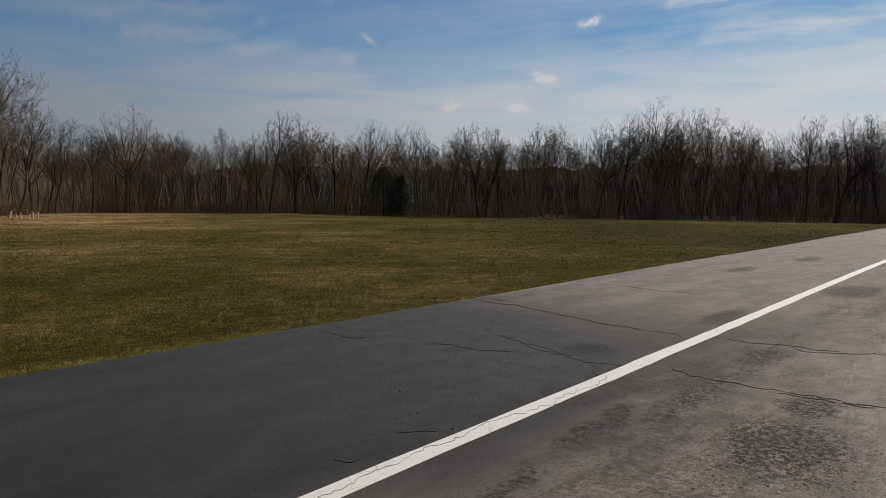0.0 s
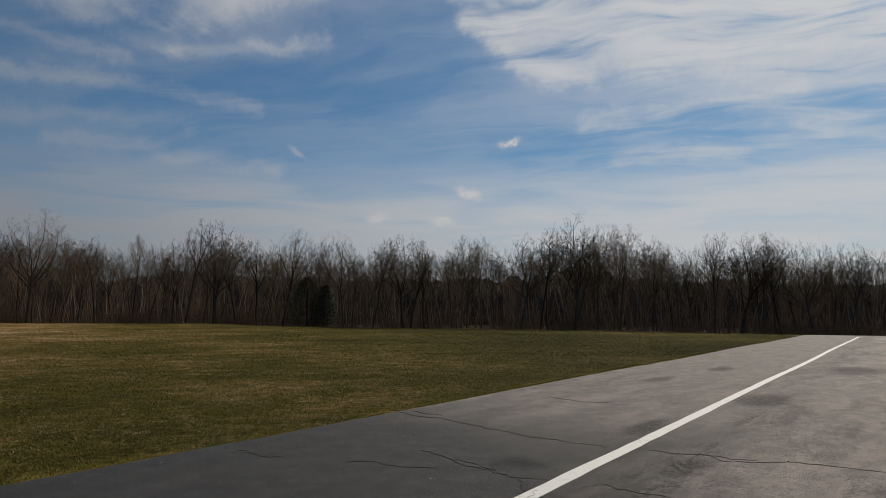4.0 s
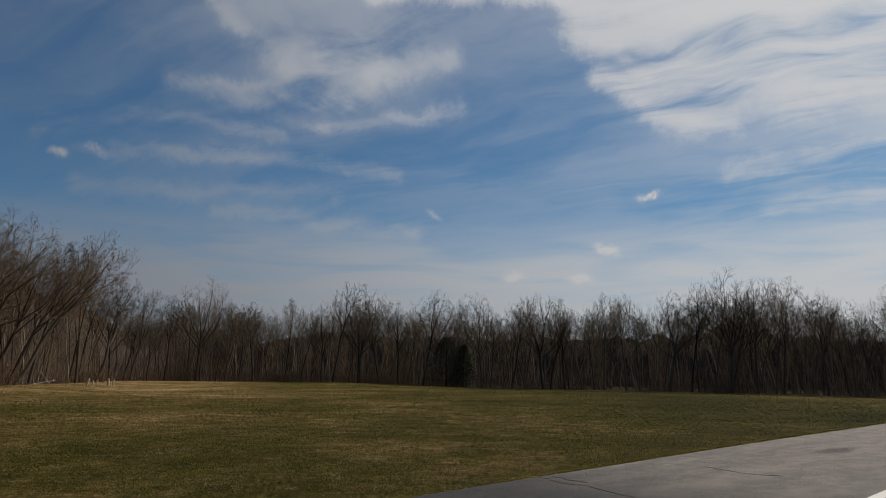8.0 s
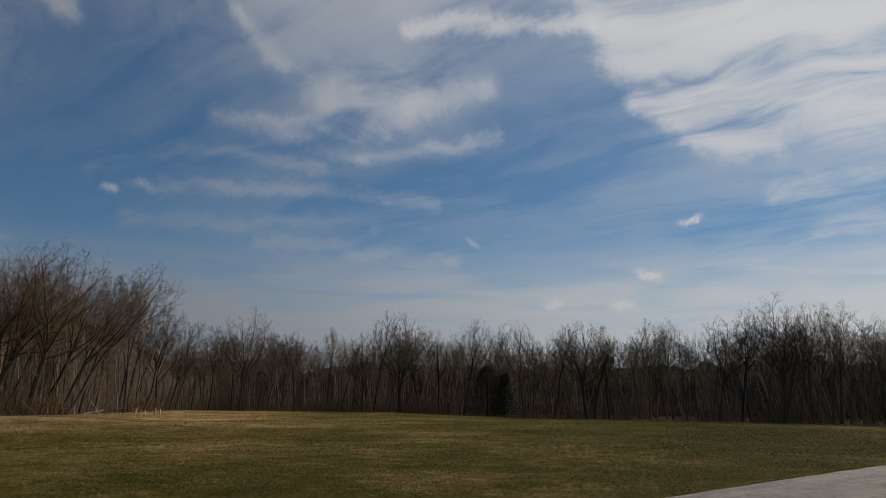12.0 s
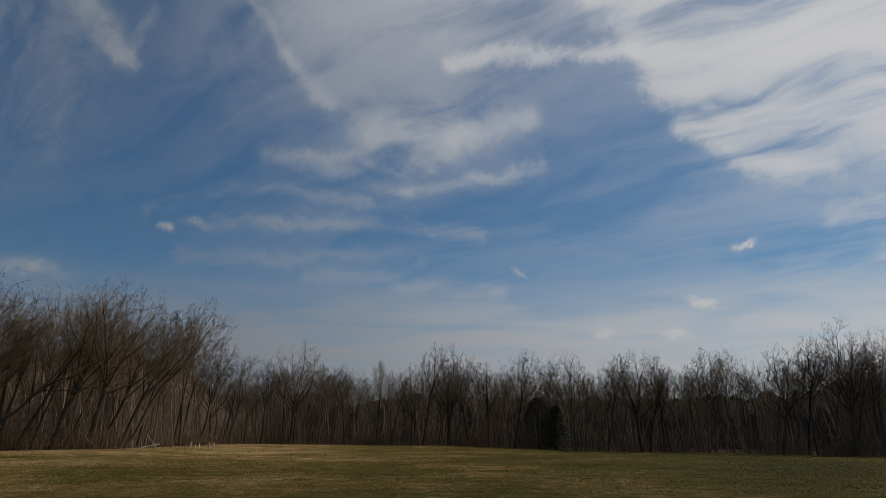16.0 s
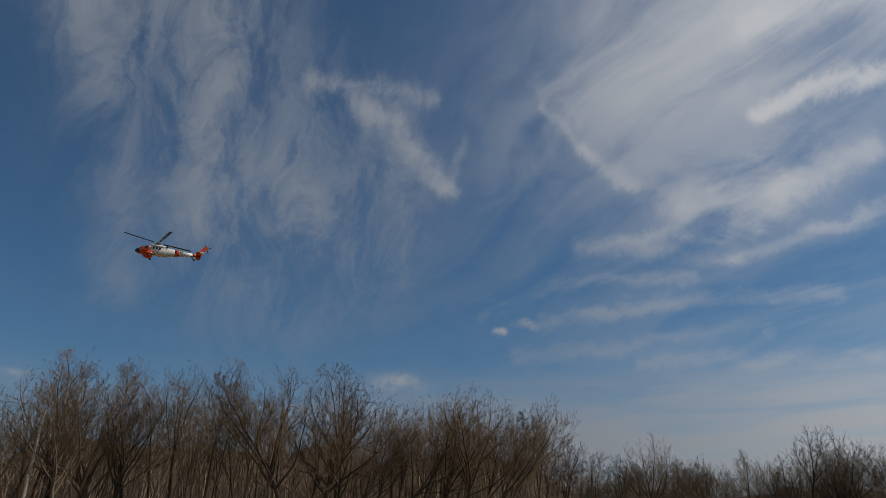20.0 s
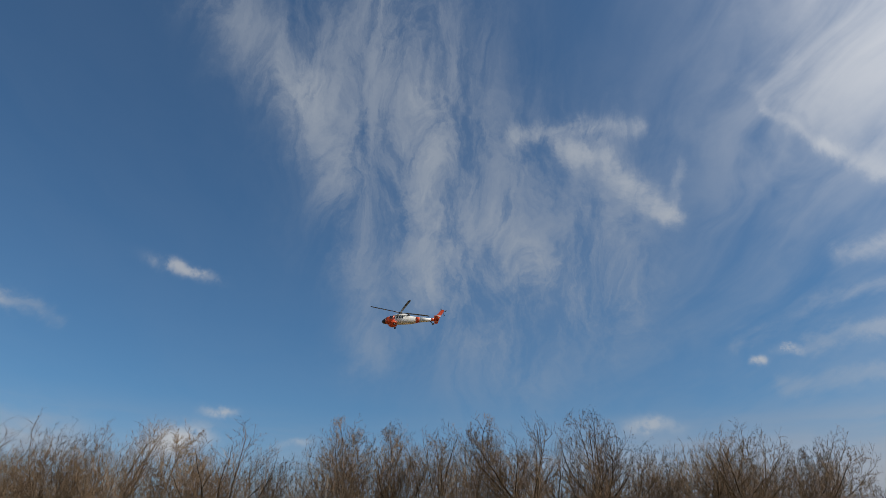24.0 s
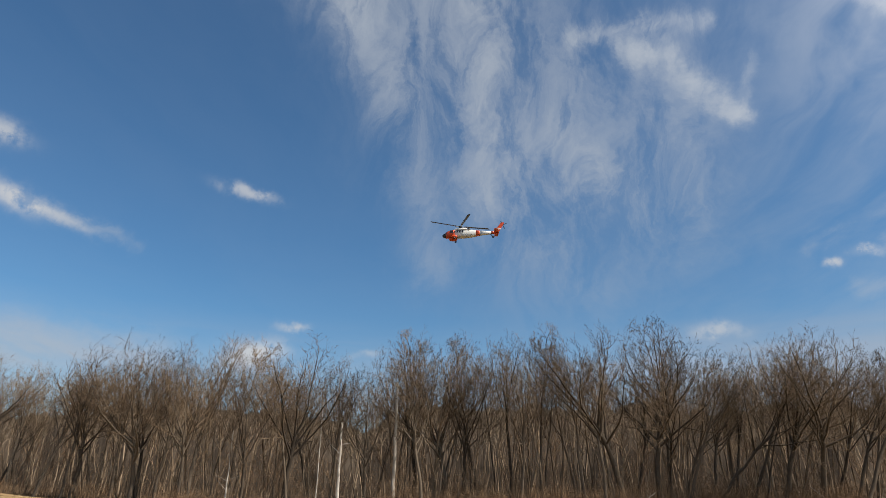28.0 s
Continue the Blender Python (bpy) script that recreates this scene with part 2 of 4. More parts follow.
# ---- materials ----
def surface(name, rough=0.8, gloss=0.5):
    m = bpy.data.materials.new(name)
    m.use_nodes = True
    g = Graph(m.node_tree)
    g.out = m.node_tree.nodes["Principled BSDF"]
    g.out.inputs["Roughness"].default_value = rough
    g.out.inputs["Specular IOR Level"].default_value = gloss
    g.coord = m.node_tree.nodes.new("ShaderNodeTexCoord")
    g.info = m.node_tree.nodes.new("ShaderNodeObjectInfo")
    g.geo = m.node_tree.nodes.new("ShaderNodeNewGeometry")
    return m, g


def relief(g, height, strength, depth):
    n = g.tree.nodes.new("ShaderNodeBump")
    n.inputs["Strength"].default_value, n.inputs["Distance"].default_value = strength, depth
    g.put(n.inputs["Height"], height)
    g.put(g.out.inputs["Normal"], n.outputs[0])


def bark(name, dark, light, island=False):
    m, g = surface(name, 0.9, 0.08)
    v = g.coord.outputs["Object"]
    s = g.vec("MULTIPLY", v, (1, 1, 0.18))
    fissure = g.noise(s, 14, 5, 0.65, 0.6)
    patch = g.noise(v, 0.9, 3)
    pick = g.geo.outputs["Random Per Island"] if island else g.info.outputs["Random"]
    k = g.math("ADD", g.math("MULTIPLY", fissure, 0.5), g.math("ADD", g.math("MULTIPLY", patch, 0.3), g.math("MULTIPLY", pick, 0.45)))
    g.put(g.out.inputs["Base Color"], g.mix(g.remap(k, 0.3, 0.95), dark, light))
    relief(g, fissure, 0.6, 0.02)
    return m


BARK = bark("bark", (0.034, 0.028, 0.023), (0.135, 0.11, 0.085))
TWIG = bark("twigs", (0.055, 0.041, 0.030), (0.225, 0.165, 0.11))
WOODS = bark("woods_bark", (0.07, 0.053, 0.039), (0.31, 0.24, 0.172), island=True)
SHOOTS = bark("young_shoots", (0.10, 0.067, 0.044), (0.33, 0.235, 0.155), island=True)
BRUSH = bark("brush_stems", (0.08, 0.052, 0.034), (0.27, 0.182, 0.11), island=True)
PALE = bark("dead_wood", (0.22, 0.20, 0.175), (0.56, 0.52, 0.47))


def dryness(g, v):
    """How dry the turf is: drier on the open side away from the runway."""
    x, y, z = g.split(v)
    return g.remap(g.math("MULTIPLY_ADD", x, -1.0, g.math("MULTIPLY", y, -0.25)), -22.0, 46.0, -0.5, 0.5, smooth=False)


def make_grass():
    m, g = surface("field_grass", 0.95, 0.03)
    v = g.coord.outputs["Object"]
    wide = g.noise(v, 0.05, 4, 0.6, 0.4)
    mid = g.noise(v, 0.13, 5, 0.65, 0.5)
    tuft = g.noise(v, 2.2, 5, 0.7, 0.3)
    near = g.noise(v, 9.0, 4, 0.7)
    blade = g.noise(v, 45.0, 3, 0.75)
    clump = g.noise(v, 0.55, 5, 0.7, 0.4)
    k = g.math("ADD", g.math("ADD", g.math("MULTIPLY", g.math("SUBTRACT", wide, 0.33), 0.9), g.math("ADD", g.math("MULTIPLY", mid, 0.45), g.math("MULTIPLY", clump, 0.5))), g.math("ADD", g.math("MULTIPLY", tuft, 0.6), g.math("MULTIPLY_ADD", dryness(g, v), 0.38, 0.04)))
    turf = g.ramp(g.remap(k, 0.66, 1.32, smooth=False), (0.0, (0.031, 0.031, 0.0055)), (0.32, (0.074, 0.062, 0.013)), (0.54, (0.160, 0.112, 0.042)), (0.75, (0.32, 0.222, 0.120)), (1.0, (0.46, 0.335, 0.21)))
    fleck = g.math("ADD", g.math("MULTIPLY", near, 0.55), g.math("MULTIPLY", blade, 0.45))
    turf = g.mix(g.remap(fleck, 0.36, 0.66), g.mix(1.0, turf, (0.36, 0.36, 0.34), "MULTIPLY"), g.mix(1.0, turf, (1.65, 1.6, 1.5), "MULTIPLY"))
    g.put(g.out.inputs["Base Color"], turf)
    relief(g, g.math("ADD", g.math("ADD", blade, near), g.math("MULTIPLY", tuft, 2.0)), 1.0, 0.06)
    return m


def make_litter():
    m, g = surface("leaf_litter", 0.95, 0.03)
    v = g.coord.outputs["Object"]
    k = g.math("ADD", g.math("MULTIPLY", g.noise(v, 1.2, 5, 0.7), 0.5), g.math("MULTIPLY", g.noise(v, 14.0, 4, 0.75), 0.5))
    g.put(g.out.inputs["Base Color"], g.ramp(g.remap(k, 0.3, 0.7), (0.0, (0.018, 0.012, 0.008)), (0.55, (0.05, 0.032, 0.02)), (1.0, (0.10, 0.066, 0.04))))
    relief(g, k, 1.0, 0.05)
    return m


def make_blades(name, low, high, straw):
    m, g = surface(name, 0.8, 0.06)
    v = g.coord.outputs["Object"]
    pick = g.geo.outputs["Random Per Island"]
    c = g.mix(g.remap(g.noise(v, 0.8, 4), 0.3, 0.7), low, high)
    share = g.math("ADD", g.math("MULTIPLY", pick, 0.55), g.math("MULTIPLY_ADD", dryness(g, v), 0.54, 0.03))
    share = g.math("ADD", share, g.math("MULTIPLY", g.math("SUBTRACT", g.math("ADD", g.math("MULTIPLY", g.noise(v, 0.13, 5, 0.65, 0.5), 0.55), g.math("MULTIPLY", g.noise(v, 0.6, 5, 0.7, 0.4), 0.7)), 0.53), 2.5))
    g.put(g.out.inputs["Base Color"], g.mix(g.remap(share, 0.42, 0.95), c, straw))
    return m


def make_asphalt():
    m, g = surface("asphalt", 0.85, 0.36)
    v = g.coord.outputs["Object"]
    x, y, z = g.split(v)
    drawn = g.vec("MULTIPLY", v, (1.0, 0.25, 1.0))
    wide = g.noise(v, 0.35, 4, 0.6)
    brushed = g.noise(drawn, 1.7, 7, 0.68, 0.5)
    blot = g.noise(v, 2.6, 6, 0.7, 0.4)
    pits = g.noise(v, 24.0, 5, 0.8)
    grit = g.noise(v, 140.0, 3, 0.85)
    # sealed smooth strip beside the grass, worn towards the line and past it
    edge = g.math("ADD", x, g.math("MULTIPLY", g.math("SUBTRACT", wide, 0.5), 1.8))
    worn = g.math("MAXIMUM", g.remap(edge, -3.1, -1.0), g.math("MULTIPLY", g.remap(g.math("MULTIPLY_ADD", wide, 4.0, y), 9.0, 14.0), 0.72))
    sealed = g.mix(g.remap(brushed, 0.35, 0.68), (0.008, 0.0079, 0.0081), (0.028, 0.0272, 0.0275))
    rough = g.mix(g.remap(g.math("ADD", g.math("MULTIPLY", brushed, 0.6), g.math("MULTIPLY", blot, 0.4)), 0.38, 0.62), (0.098, 0.085, 0.077), (0.275, 0.236, 0.21))
    c = g.mix(worn, sealed, rough)
    # bare dark streaks, scuffs and rough pitted patches
    torn = g.math("ADD", g.math("MULTIPLY", g.noise(drawn, 1.1, 6, 0.65, 0.6), 0.6), g.math("MULTIPLY", pits, 0.5))
    bare = g.math("MULTIPLY", g.math("MULTIPLY", g.remap(torn, 0.57, 0.63), g.remap(x, -3.9, -2.4)), 0.5)
    lane = g.math("MULTIPLY", g.remap(g.math("ABSOLUTE", g.math("ADD", x, g.math("MULTIPLY_ADD", g.noise(drawn, 0.8, 2), 0.5, 1.78))), 0.34, 0.05), g.remap(y, 1.5, 3.0))
    scuff = g.math("MULTIPLY", g.math("MULTIPLY", lane, g.remap(g.noise(drawn, 2.3, 6, 0.7, 0.5), 0.46, 0.58)), g.remap(g.noise(v, 24.0, 4, 0.7), 0.46, 0.54, 0.05, 1.0))
    ragged = g.vec("ADD", v, g.scale(g.vec("SUBTRACT", g.noise(v, 3.0, 4, 0.65, colour=True), (0.5, 0.5, 0.5)), 0.5))
    spot = None
    for px, py, wide_x, wide_y in ((-1.16, 4.75, 0.48, 0.80), (-1.2, 5.85, 0.22, 0.45), (-2.02, 7.5, 0.25, 0.62), (-2.25, 4.35, 0.14, 0.75), (-3.15, 9.9, 0.25, 0.9),
                                   (-2.3, 14.3, 0.5, 1.2), (-4.68, 22.0, 0.35, 1.1), (-5.2, 17.4, 0.3, 1.0), (-1.2, 24.0, 0.8, 2.0), (-3.6, 6.55, 0.3, 0.35)):
        one = g.vec("LENGTH", g.vec("MULTIPLY", g.vec("SUBTRACT", ragged, (px, py, 0.0)), (1 / wide_x, 1 / wide_y, 0.0)))
        spot = one if spot is None else g.math("MINIMUM", spot, one)
    spot = g.remap(g.math("ADD", spot, g.math("MULTIPLY", g.math("SUBTRACT", pits, 0.5), 1.6)), 1.15, 0.45)
    fleck = g.remap(g.noise(v, 27.0, 4, 0.75), 0.45, 0.53, 0.10, 1.0)
    bare = g.math("MAXIMUM", g.math("MAXIMUM", bare, g.math("MULTIPLY", scuff, 0.85)), g.math("MULTIPLY", g.math("MULTIPLY", spot, fleck), 0.92))
    speck = g.math("MULTIPLY", g.remap(g.noise(v, 34.0, 2, 0.5), 0.60, 0.66), g.remap(g.math("ADD", torn, g.math("MULTIPLY", spot, 0.12)), 0.50, 0.60))
    bare = g.math("MAXIMUM", bare, g.math("MULTIPLY", speck, g.math("ADD", 0.25, g.math("MULTIPLY", worn, 0.7))))
    c = g.mix(bare, c, (0.017, 0.016, 0.015))
    dust = g.math("MULTIPLY", g.remap(blot, 0.55, 0.75), g.remap(pits, 0.4, 0.6))
    c = g.mix(g.math("MULTIPLY", dust, g.math("MULTIPLY", worn, 0.55)), c, (0.15, 0.135, 0.12))
    c = g.mix(g.remap(grit, 0.3, 0.72, 0.0, 1.0), g.mix(1.0, c, (0.72, 0.72, 0.72), "MULTIPLY"), g.mix(1.0, c, (1.4, 1.4, 1.4), "MULTIPLY"))
    g.put(g.out.inputs["Base Color"], c)
    g.put(g.out.inputs["Roughness"], g.math("ADD", g.math("MULTIPLY", bare, 0.15), g.remap(g.math("ADD", g.math("MULTIPLY", brushed, 0.6), g.math("MULTIPLY", blot, 0.4)), 0.35, 0.65, 0.70, 0.92)))
    relief(g, g.math("ADD", g.math("MULTIPLY", pits, g.math("ADD", 0.3, g.math("MULTIPLY", worn, 1.4))), g.math("ADD", g.math("MULTIPLY", grit, 0.5), g.math("MULTIPLY", bare, -0.5))), 0.9, 0.016)
    return m


def make_paint():
    m, g = surface("line_paint", 0.65, 0.4)
    v = g.coord.outputs["Object"]
    wear = g.math("ADD", g.math("MULTIPLY", g.noise(v, 12.0, 5, 0.7), 0.6), g.math("MULTIPLY", g.noise(v, 120.0, 3, 0.8), 0.4))
    craze = g.remap(g.cells(g.vec("ADD", v, g.scale(g.noise(v, 5.0, 3, colour=True), 0.15)), 5.0, "DISTANCE_TO_EDGE"), 0.0, 0.02, 0.55, 0.0)
    c = g.mix(g.remap(wear, 0.54, 0.72), (0.60, 0.59, 0.565), (0.36, 0.35, 0.33))
    g.put(g.out.inputs["Base Color"], g.mix(g.math("MULTIPLY", craze, g.remap(g.noise(v, 1.3, 2), 0.4, 0.6)), c, (0.08, 0.08, 0.08)))
    relief(g, wear, 0.3, 0.004)
    return m


def plain(name, colour, rough=0.5, gloss=0.5, stain=0.25, size=9.0):
    m, g = surface(name, rough, gloss)
    k = g.noise(g.coord.outputs["Object"], size, 5, 0.65)
    darker = tuple(c * (1 - stain) for c in colour)
    g.put(g.out.inputs["Base Color"], g.mix(g.remap(k, 0.35, 0.7), darker, colour))
    return m


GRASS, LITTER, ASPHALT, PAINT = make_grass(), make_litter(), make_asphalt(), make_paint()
BLADES = make_blades("grass_blades", (0.070, 0.077, 0.012), (0.142, 0.125, 0.025), (0.45, 0.335, 0.19))
MOSS = make_blades("edge_grass", (0.115, 0.105, 0.018), (0.21, 0.165, 0.032), (0.38, 0.28, 0.12))
TAR = plain("crack_filler", (0.026, 0.024, 0.022), 0.9, 0.2)
HAIR = plain("paint_crack", (0.28, 0.275, 0.26), 0.9, 0.2)

# ---- ground ----
# Along the edge of the woods: degrees to the left, metres away, height of the turf there.
RIM = [(-60, 104, -0.9), (-34, 104, -0.8), (-17, 107, -0.48), (2, 114, -0.36), (14, 122, 0.33), (27, 120, 0.43), (31, 108, 0.53),
       (35, 82, 0.5), (39, 72, 0.44), (45, 70, 0.4), (51, 68, 0.15), (62, 65, -0.09), (72, 65, -0.65), (80, 65, -1.3), (87, 66, -1.7),
       (91, 67, -1.15), (95, 70, -0.4), (99, 72, -0.2), (104, 76, 0.45), (110, 79, 0.6), (125, 85, 0.8)]
RIM_AZ, RIM_FAR, RIM_HIGH = (np.array(c, float) for c in zip(*RIM))


def rim(az):
    return float(np.interp(az, RIM_AZ, RIM_FAR)), float(np.interp(az, RIM_AZ, RIM_HIGH))


def turf(x, y):
    """Height of the ground."""
    far, high = rim(math.degrees(math.atan2(-x, y)))
    r = math.hypot(x, y)
    k = min(max((r - 0.64 * far) / (0.36 * far), 0.0), 1.0)
    back = min(max((r - 230) / 200, 0.0), 1.0)
    side = min(max((abs(math.degrees(math.atan2(-x, y)) - 32) - 95) / 40, 0.0), 1.0)
    bearing = math.degrees(math.atan2(-x, y))
    # a shallow swale before the woods on the dry side
    dip = min(max((bearing - 84) / 8, 0.0), 1.0) * min(max((150 - bearing) / 25, 0.0), 1.0) * 1.1 * math.exp(-(((r - 54) / 7.5) ** 2))
    return -dip + high * k * k * (3 - 2 * k) * (1 - back) * (1 - side) + 0.05 * noise.noise((x * 0.07, y * 0.07, 0)) * min(r / 40, 1) * (1 - back)


def spot(az, r):
    """The point of the ground r metres away at az degrees to the left."""
    d = heading(az) * r
    return Vector((d.x, d.y, turf(d.x, d.y)))


def mesh_of(name, verts, quads, mats, smooth=False, tris=()):
    """A mesh from numpy arrays of corners, of quads (or triangles alone) and of further triangles."""
    me = bpy.data.meshes.new(name)
    verts = np.asarray(verts, np.float32)
    sets = [f for f in (np.asarray(quads, np.int32), np.asarray(tris, np.int32)) if f.size]
    corners = np.concatenate([f.ravel() for f in sets])
    sizes = np.concatenate([np.full(len(f), f.shape[1], np.int32) for f in sets])
    me.vertices.add(len(verts))
    me.vertices.foreach_set("co", verts.ravel())
    me.loops.add(len(corners))
    me.loops.foreach_set("vertex_index", corners)
    me.polygons.add(len(sizes))
    me.polygons.foreach_set("loop_start", (np.cumsum(sizes) - sizes).astype(np.int32))
    if smooth:
        me.polygons.foreach_set("use_smooth", np.ones(len(sizes), bool))
    me.update(calc_edges=True)
    for m in mats:
        me.materials.append(m)
    return me


def part(name, bm, material, parent, label=""):
    """One mesh object under a thing or a part."""
    me = bpy.data.meshes.new(name)
    bm.to_mesh(me)
    bm.free()
    me.materials.append(material)
    ob = new(name, me)
    ob.parent = parent
    return tagged(ob, label)


def make_ground():
    rings = [0.0] + [2.0 * 1.0475 ** i for i in range(100)]
    rings = [r for r in rings if r < 45] + [45.0 + 1.5 * i for i in range(60)] + [140, 160, 190] + [220, 280, 360, 480, 800, 1500, 4200]
    turns = 300
    verts = [(0, 0, 0)]
    for r in rings[1:]:
        for i in range(turns):
            a = 2 * math.pi * i / turns
            x, y = -r * math.sin(a), r * math.cos(a)
            verts.append((x, y, turf(x, y)))
    quads = []
    for j in range(len(rings) - 2):
        for i in range(turns):
            a, b = 1 + j * turns, 1 + (j + 1) * turns
            k = (i + 1) % turns
            quads.append((a + i, a + k, b + k, b + i))
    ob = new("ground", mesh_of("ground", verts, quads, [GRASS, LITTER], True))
    bm = bmesh.new()
    bm.from_mesh(ob.data)
    bm.verts.ensure_lookup_table()
    for i in range(turns):
        bm.faces.new((bm.verts[0], bm.verts[1 + (i + 1) % turns], bm.verts[1 + i])).smooth = True
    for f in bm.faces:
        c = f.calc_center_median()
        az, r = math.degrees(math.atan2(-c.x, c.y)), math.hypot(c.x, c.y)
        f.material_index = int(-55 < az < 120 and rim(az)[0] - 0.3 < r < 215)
    bmesh.ops.recalc_face_normals(bm, faces=bm.faces)
    if bm.faces[0].normal.z < 0:
        bmesh.ops.reverse_faces(bm, faces=bm.faces)
    bm.to_mesh(ob.data)
    bm.free()
    return tagged(ob, "short winter turf, green with dry straw patches", "field", kind="structure")


make_ground()

# ---- runway: in its own axes y runs along it and x to the right ----
TURN = -41.3
RUN = pose(0, 0, 0, 0, 0, TURN)
LEFT, RIGHT, NEAR, FAR, LINE = -7.16, 4.6, -60.0, 69.0, -2.86


def run_z(x, y):
    p = RUN @ Vector((x, y, 0))
    return turf(p.x, p.y)


def make_runway():
    bm = bmesh.new()
    ys = [NEAR + 0.5 * i for i in range(int((FAR - NEAR) / 0.5) + 1)]
    rows = []
    for y in ys:
        wob = 0.05 * noise.noise((0.9 * y, 0, 3)) + 0.035 * noise.noise((3.1 * y, 4, 0))
        xs = [LEFT + wob, LEFT + 0.4, -5.0, LINE, 0.0, 2.5, RIGHT + wob]
        top = [bm.verts.new((x, y, run_z(x, y) + 0.022)) for x in xs]
        rows.append([bm.verts.new((xs[0] - 0.02, y, run_z(xs[0], y) - 0.08))] + top + [bm.verts.new((xs[-1] + 0.02, y, run_z(xs[-1], y) - 0.08))])
    for a, b in zip(rows, rows[1:]):
        for i in range(len(a) - 1):
            bm.faces.new((a[i], a[i + 1], b[i + 1], b[i])).smooth = False
    me = bpy.data.meshes.new("runway")
    bm.to_mesh(me)
    bm.free()
    me.materials.append(ASPHALT)
    ob = new("runway", me)
    ob.matrix_world = RUN
    return tagged(ob, "weathered grey asphalt runway with sealed cracks", "runway", kind="structure")


runway = make_runway()


def ribbon(points, wide, lift, thick, rough=0.0, seed=0.0):
    """A strip of that width through points of the runway, its top lift metres over the asphalt."""
    bm = bmesh.new()
    rows = []
    for i, p in enumerate(points):
        a, b = Vector(points[max(i - 1, 0)]), Vector(points[min(i + 1, len(points) - 1)])
        d = (b - a).normalized()
        side = Vector((d.y, -d.x))
        w = wide * max(0.12, 0.5 + rough * (noise.noise((p[0] * 4 + seed, p[1] * 4, 1)) + 0.6 * noise.noise((p[0] * 19 + seed, p[1] * 19, 1))))
        z = run_z(*p) + 0.022 + lift
        ends = [Vector(p) - side * w, Vector(p) + side * w]
        rows.append([bm.verts.new((*ends[0], z - thick)), bm.verts.new((*ends[0], z)), bm.verts.new((*ends[1], z)), bm.verts.new((*ends[1], z - thick))])
    for a, b in zip(rows, rows[1:]):
        for i in range(3):
            bm.faces.new((a[i], a[i + 1], b[i + 1], b[i]))
    return bm


def wander(points, step=0.035, sway=0.07, seed=1.0):
    """A crooked way through points."""
    out = []
    for a, b in zip(points, points[1:]):
        a, b = Vector(a), Vector(b)
        n = max(2, int((b - a).length / step))
        side = Vector((-(b - a).y, (b - a).x)).normalized()
        for i in range(n):
            p = a.lerp(b, i / n)
            s = sway * (1.2 * noise.noise((p.x * 2.3 + seed, p.y * 2.3, seed)) + 0.8 * noise.noise((p.x * 8, p.y * 8 + seed, seed)) + 0.35 * noise.noise((p.x * 27, p.y * 27 + seed, seed)))
            out.append(tuple(p + side * s))
    return out + [tuple(points[-1])]


line_rows = [(LINE + 0.012 * noise.noise((y * 0.8, 0, 5)), y) for y in [NEAR + 2 + 0.4 * i for i in range(int((FAR - NEAR - 6) / 0.4))]]
part("painted_line", ribbon(line_rows, 0.175, 0.004, 0.01, 0.06), PAINT, runway, "solid white painted line, hair cracked")
CRACKS = [
    ([(-7.1, 8.95), (-6.69, 8.71), (-6.11, 8.8), (-5.39, 8.52), (-4.89, 8.41), (-4.16, 8.14), (-3.71, 8.15), (-3.1, 8.03)], 0.026), ([(-2.6, 8.15), (-2.02, 8.24), (-1.75, 8.1), (-1.34, 8.28), (-1.01, 8.43), (0.4, 8.5), (2.5, 8.4)], 0.024),
    ([(-1.95, 8.32), (-1.7, 8.22), (-1.42, 8.36)], 0.022), ([(-4.9, 6.56), (-4.46, 6.48), (-4.05, 6.22), (-3.6, 6.09), (-3.32, 6.07), (-2.88, 6.12)], 0.030),
    ([(-2.5, 6.26), (-2.2, 6.23), (-1.94, 6.22), (-1.64, 6.19), (-1.41, 6.16), (-1.11, 6.2), (-0.73, 6.24), (0.6, 6.4), (2.0, 6.5)], 0.026), ([(-1.5, 6.1), (-1.2, 6.13), (-0.8, 6.17)], 0.014),
    ([(-3.27, 6.04), (-3.05, 5.75), (-2.92, 5.58)], 0.024), ([(-5.2, 5.62), (-4.89, 5.72), (-4.49, 5.75), (-4.2, 5.93)], 0.016),
    ([(-6.7, 5.3), (-6.54, 5.26), (-6.13, 5.24), (-6.02, 5.38)], 0.020), ([(-3.3, 3.29), (-3.09, 3.44)], 0.013), ([(-4.3, 6.42), (-3.9, 6.28), (-3.55, 6.2)], 0.014),
    ([(-7.05, 9.2), (-6.6, 9.0), (-6.3, 9.05)], 0.014), ([(-3.2, 2.6), (-3.12, 2.72)], 0.01), ([(-5.9, 12.3), (-5.1, 12.0), (-4.5, 12.1)], 0.018),
]
for i, (way, wide) in enumerate(CRACKS):
    part("crack", ribbon(wander(way, seed=i * 3.7), wide * (0.95 if way[0][0] < -2.7 else 0.6), 0.003, 0.006, 1.2, i), TAR, runway, "dark crack in the asphalt")
part("crack", ribbon(wander([(LINE + 0.02, 2.0), (LINE - 0.03, 3.6), (LINE + 0.03, 5.2), (LINE - 0.02, 5.7)], step=0.035, sway=0.075, seed=9), 0.004, 0.006, 0.008, 0.9), HAIR, runway, "hairline crack along the white paint")


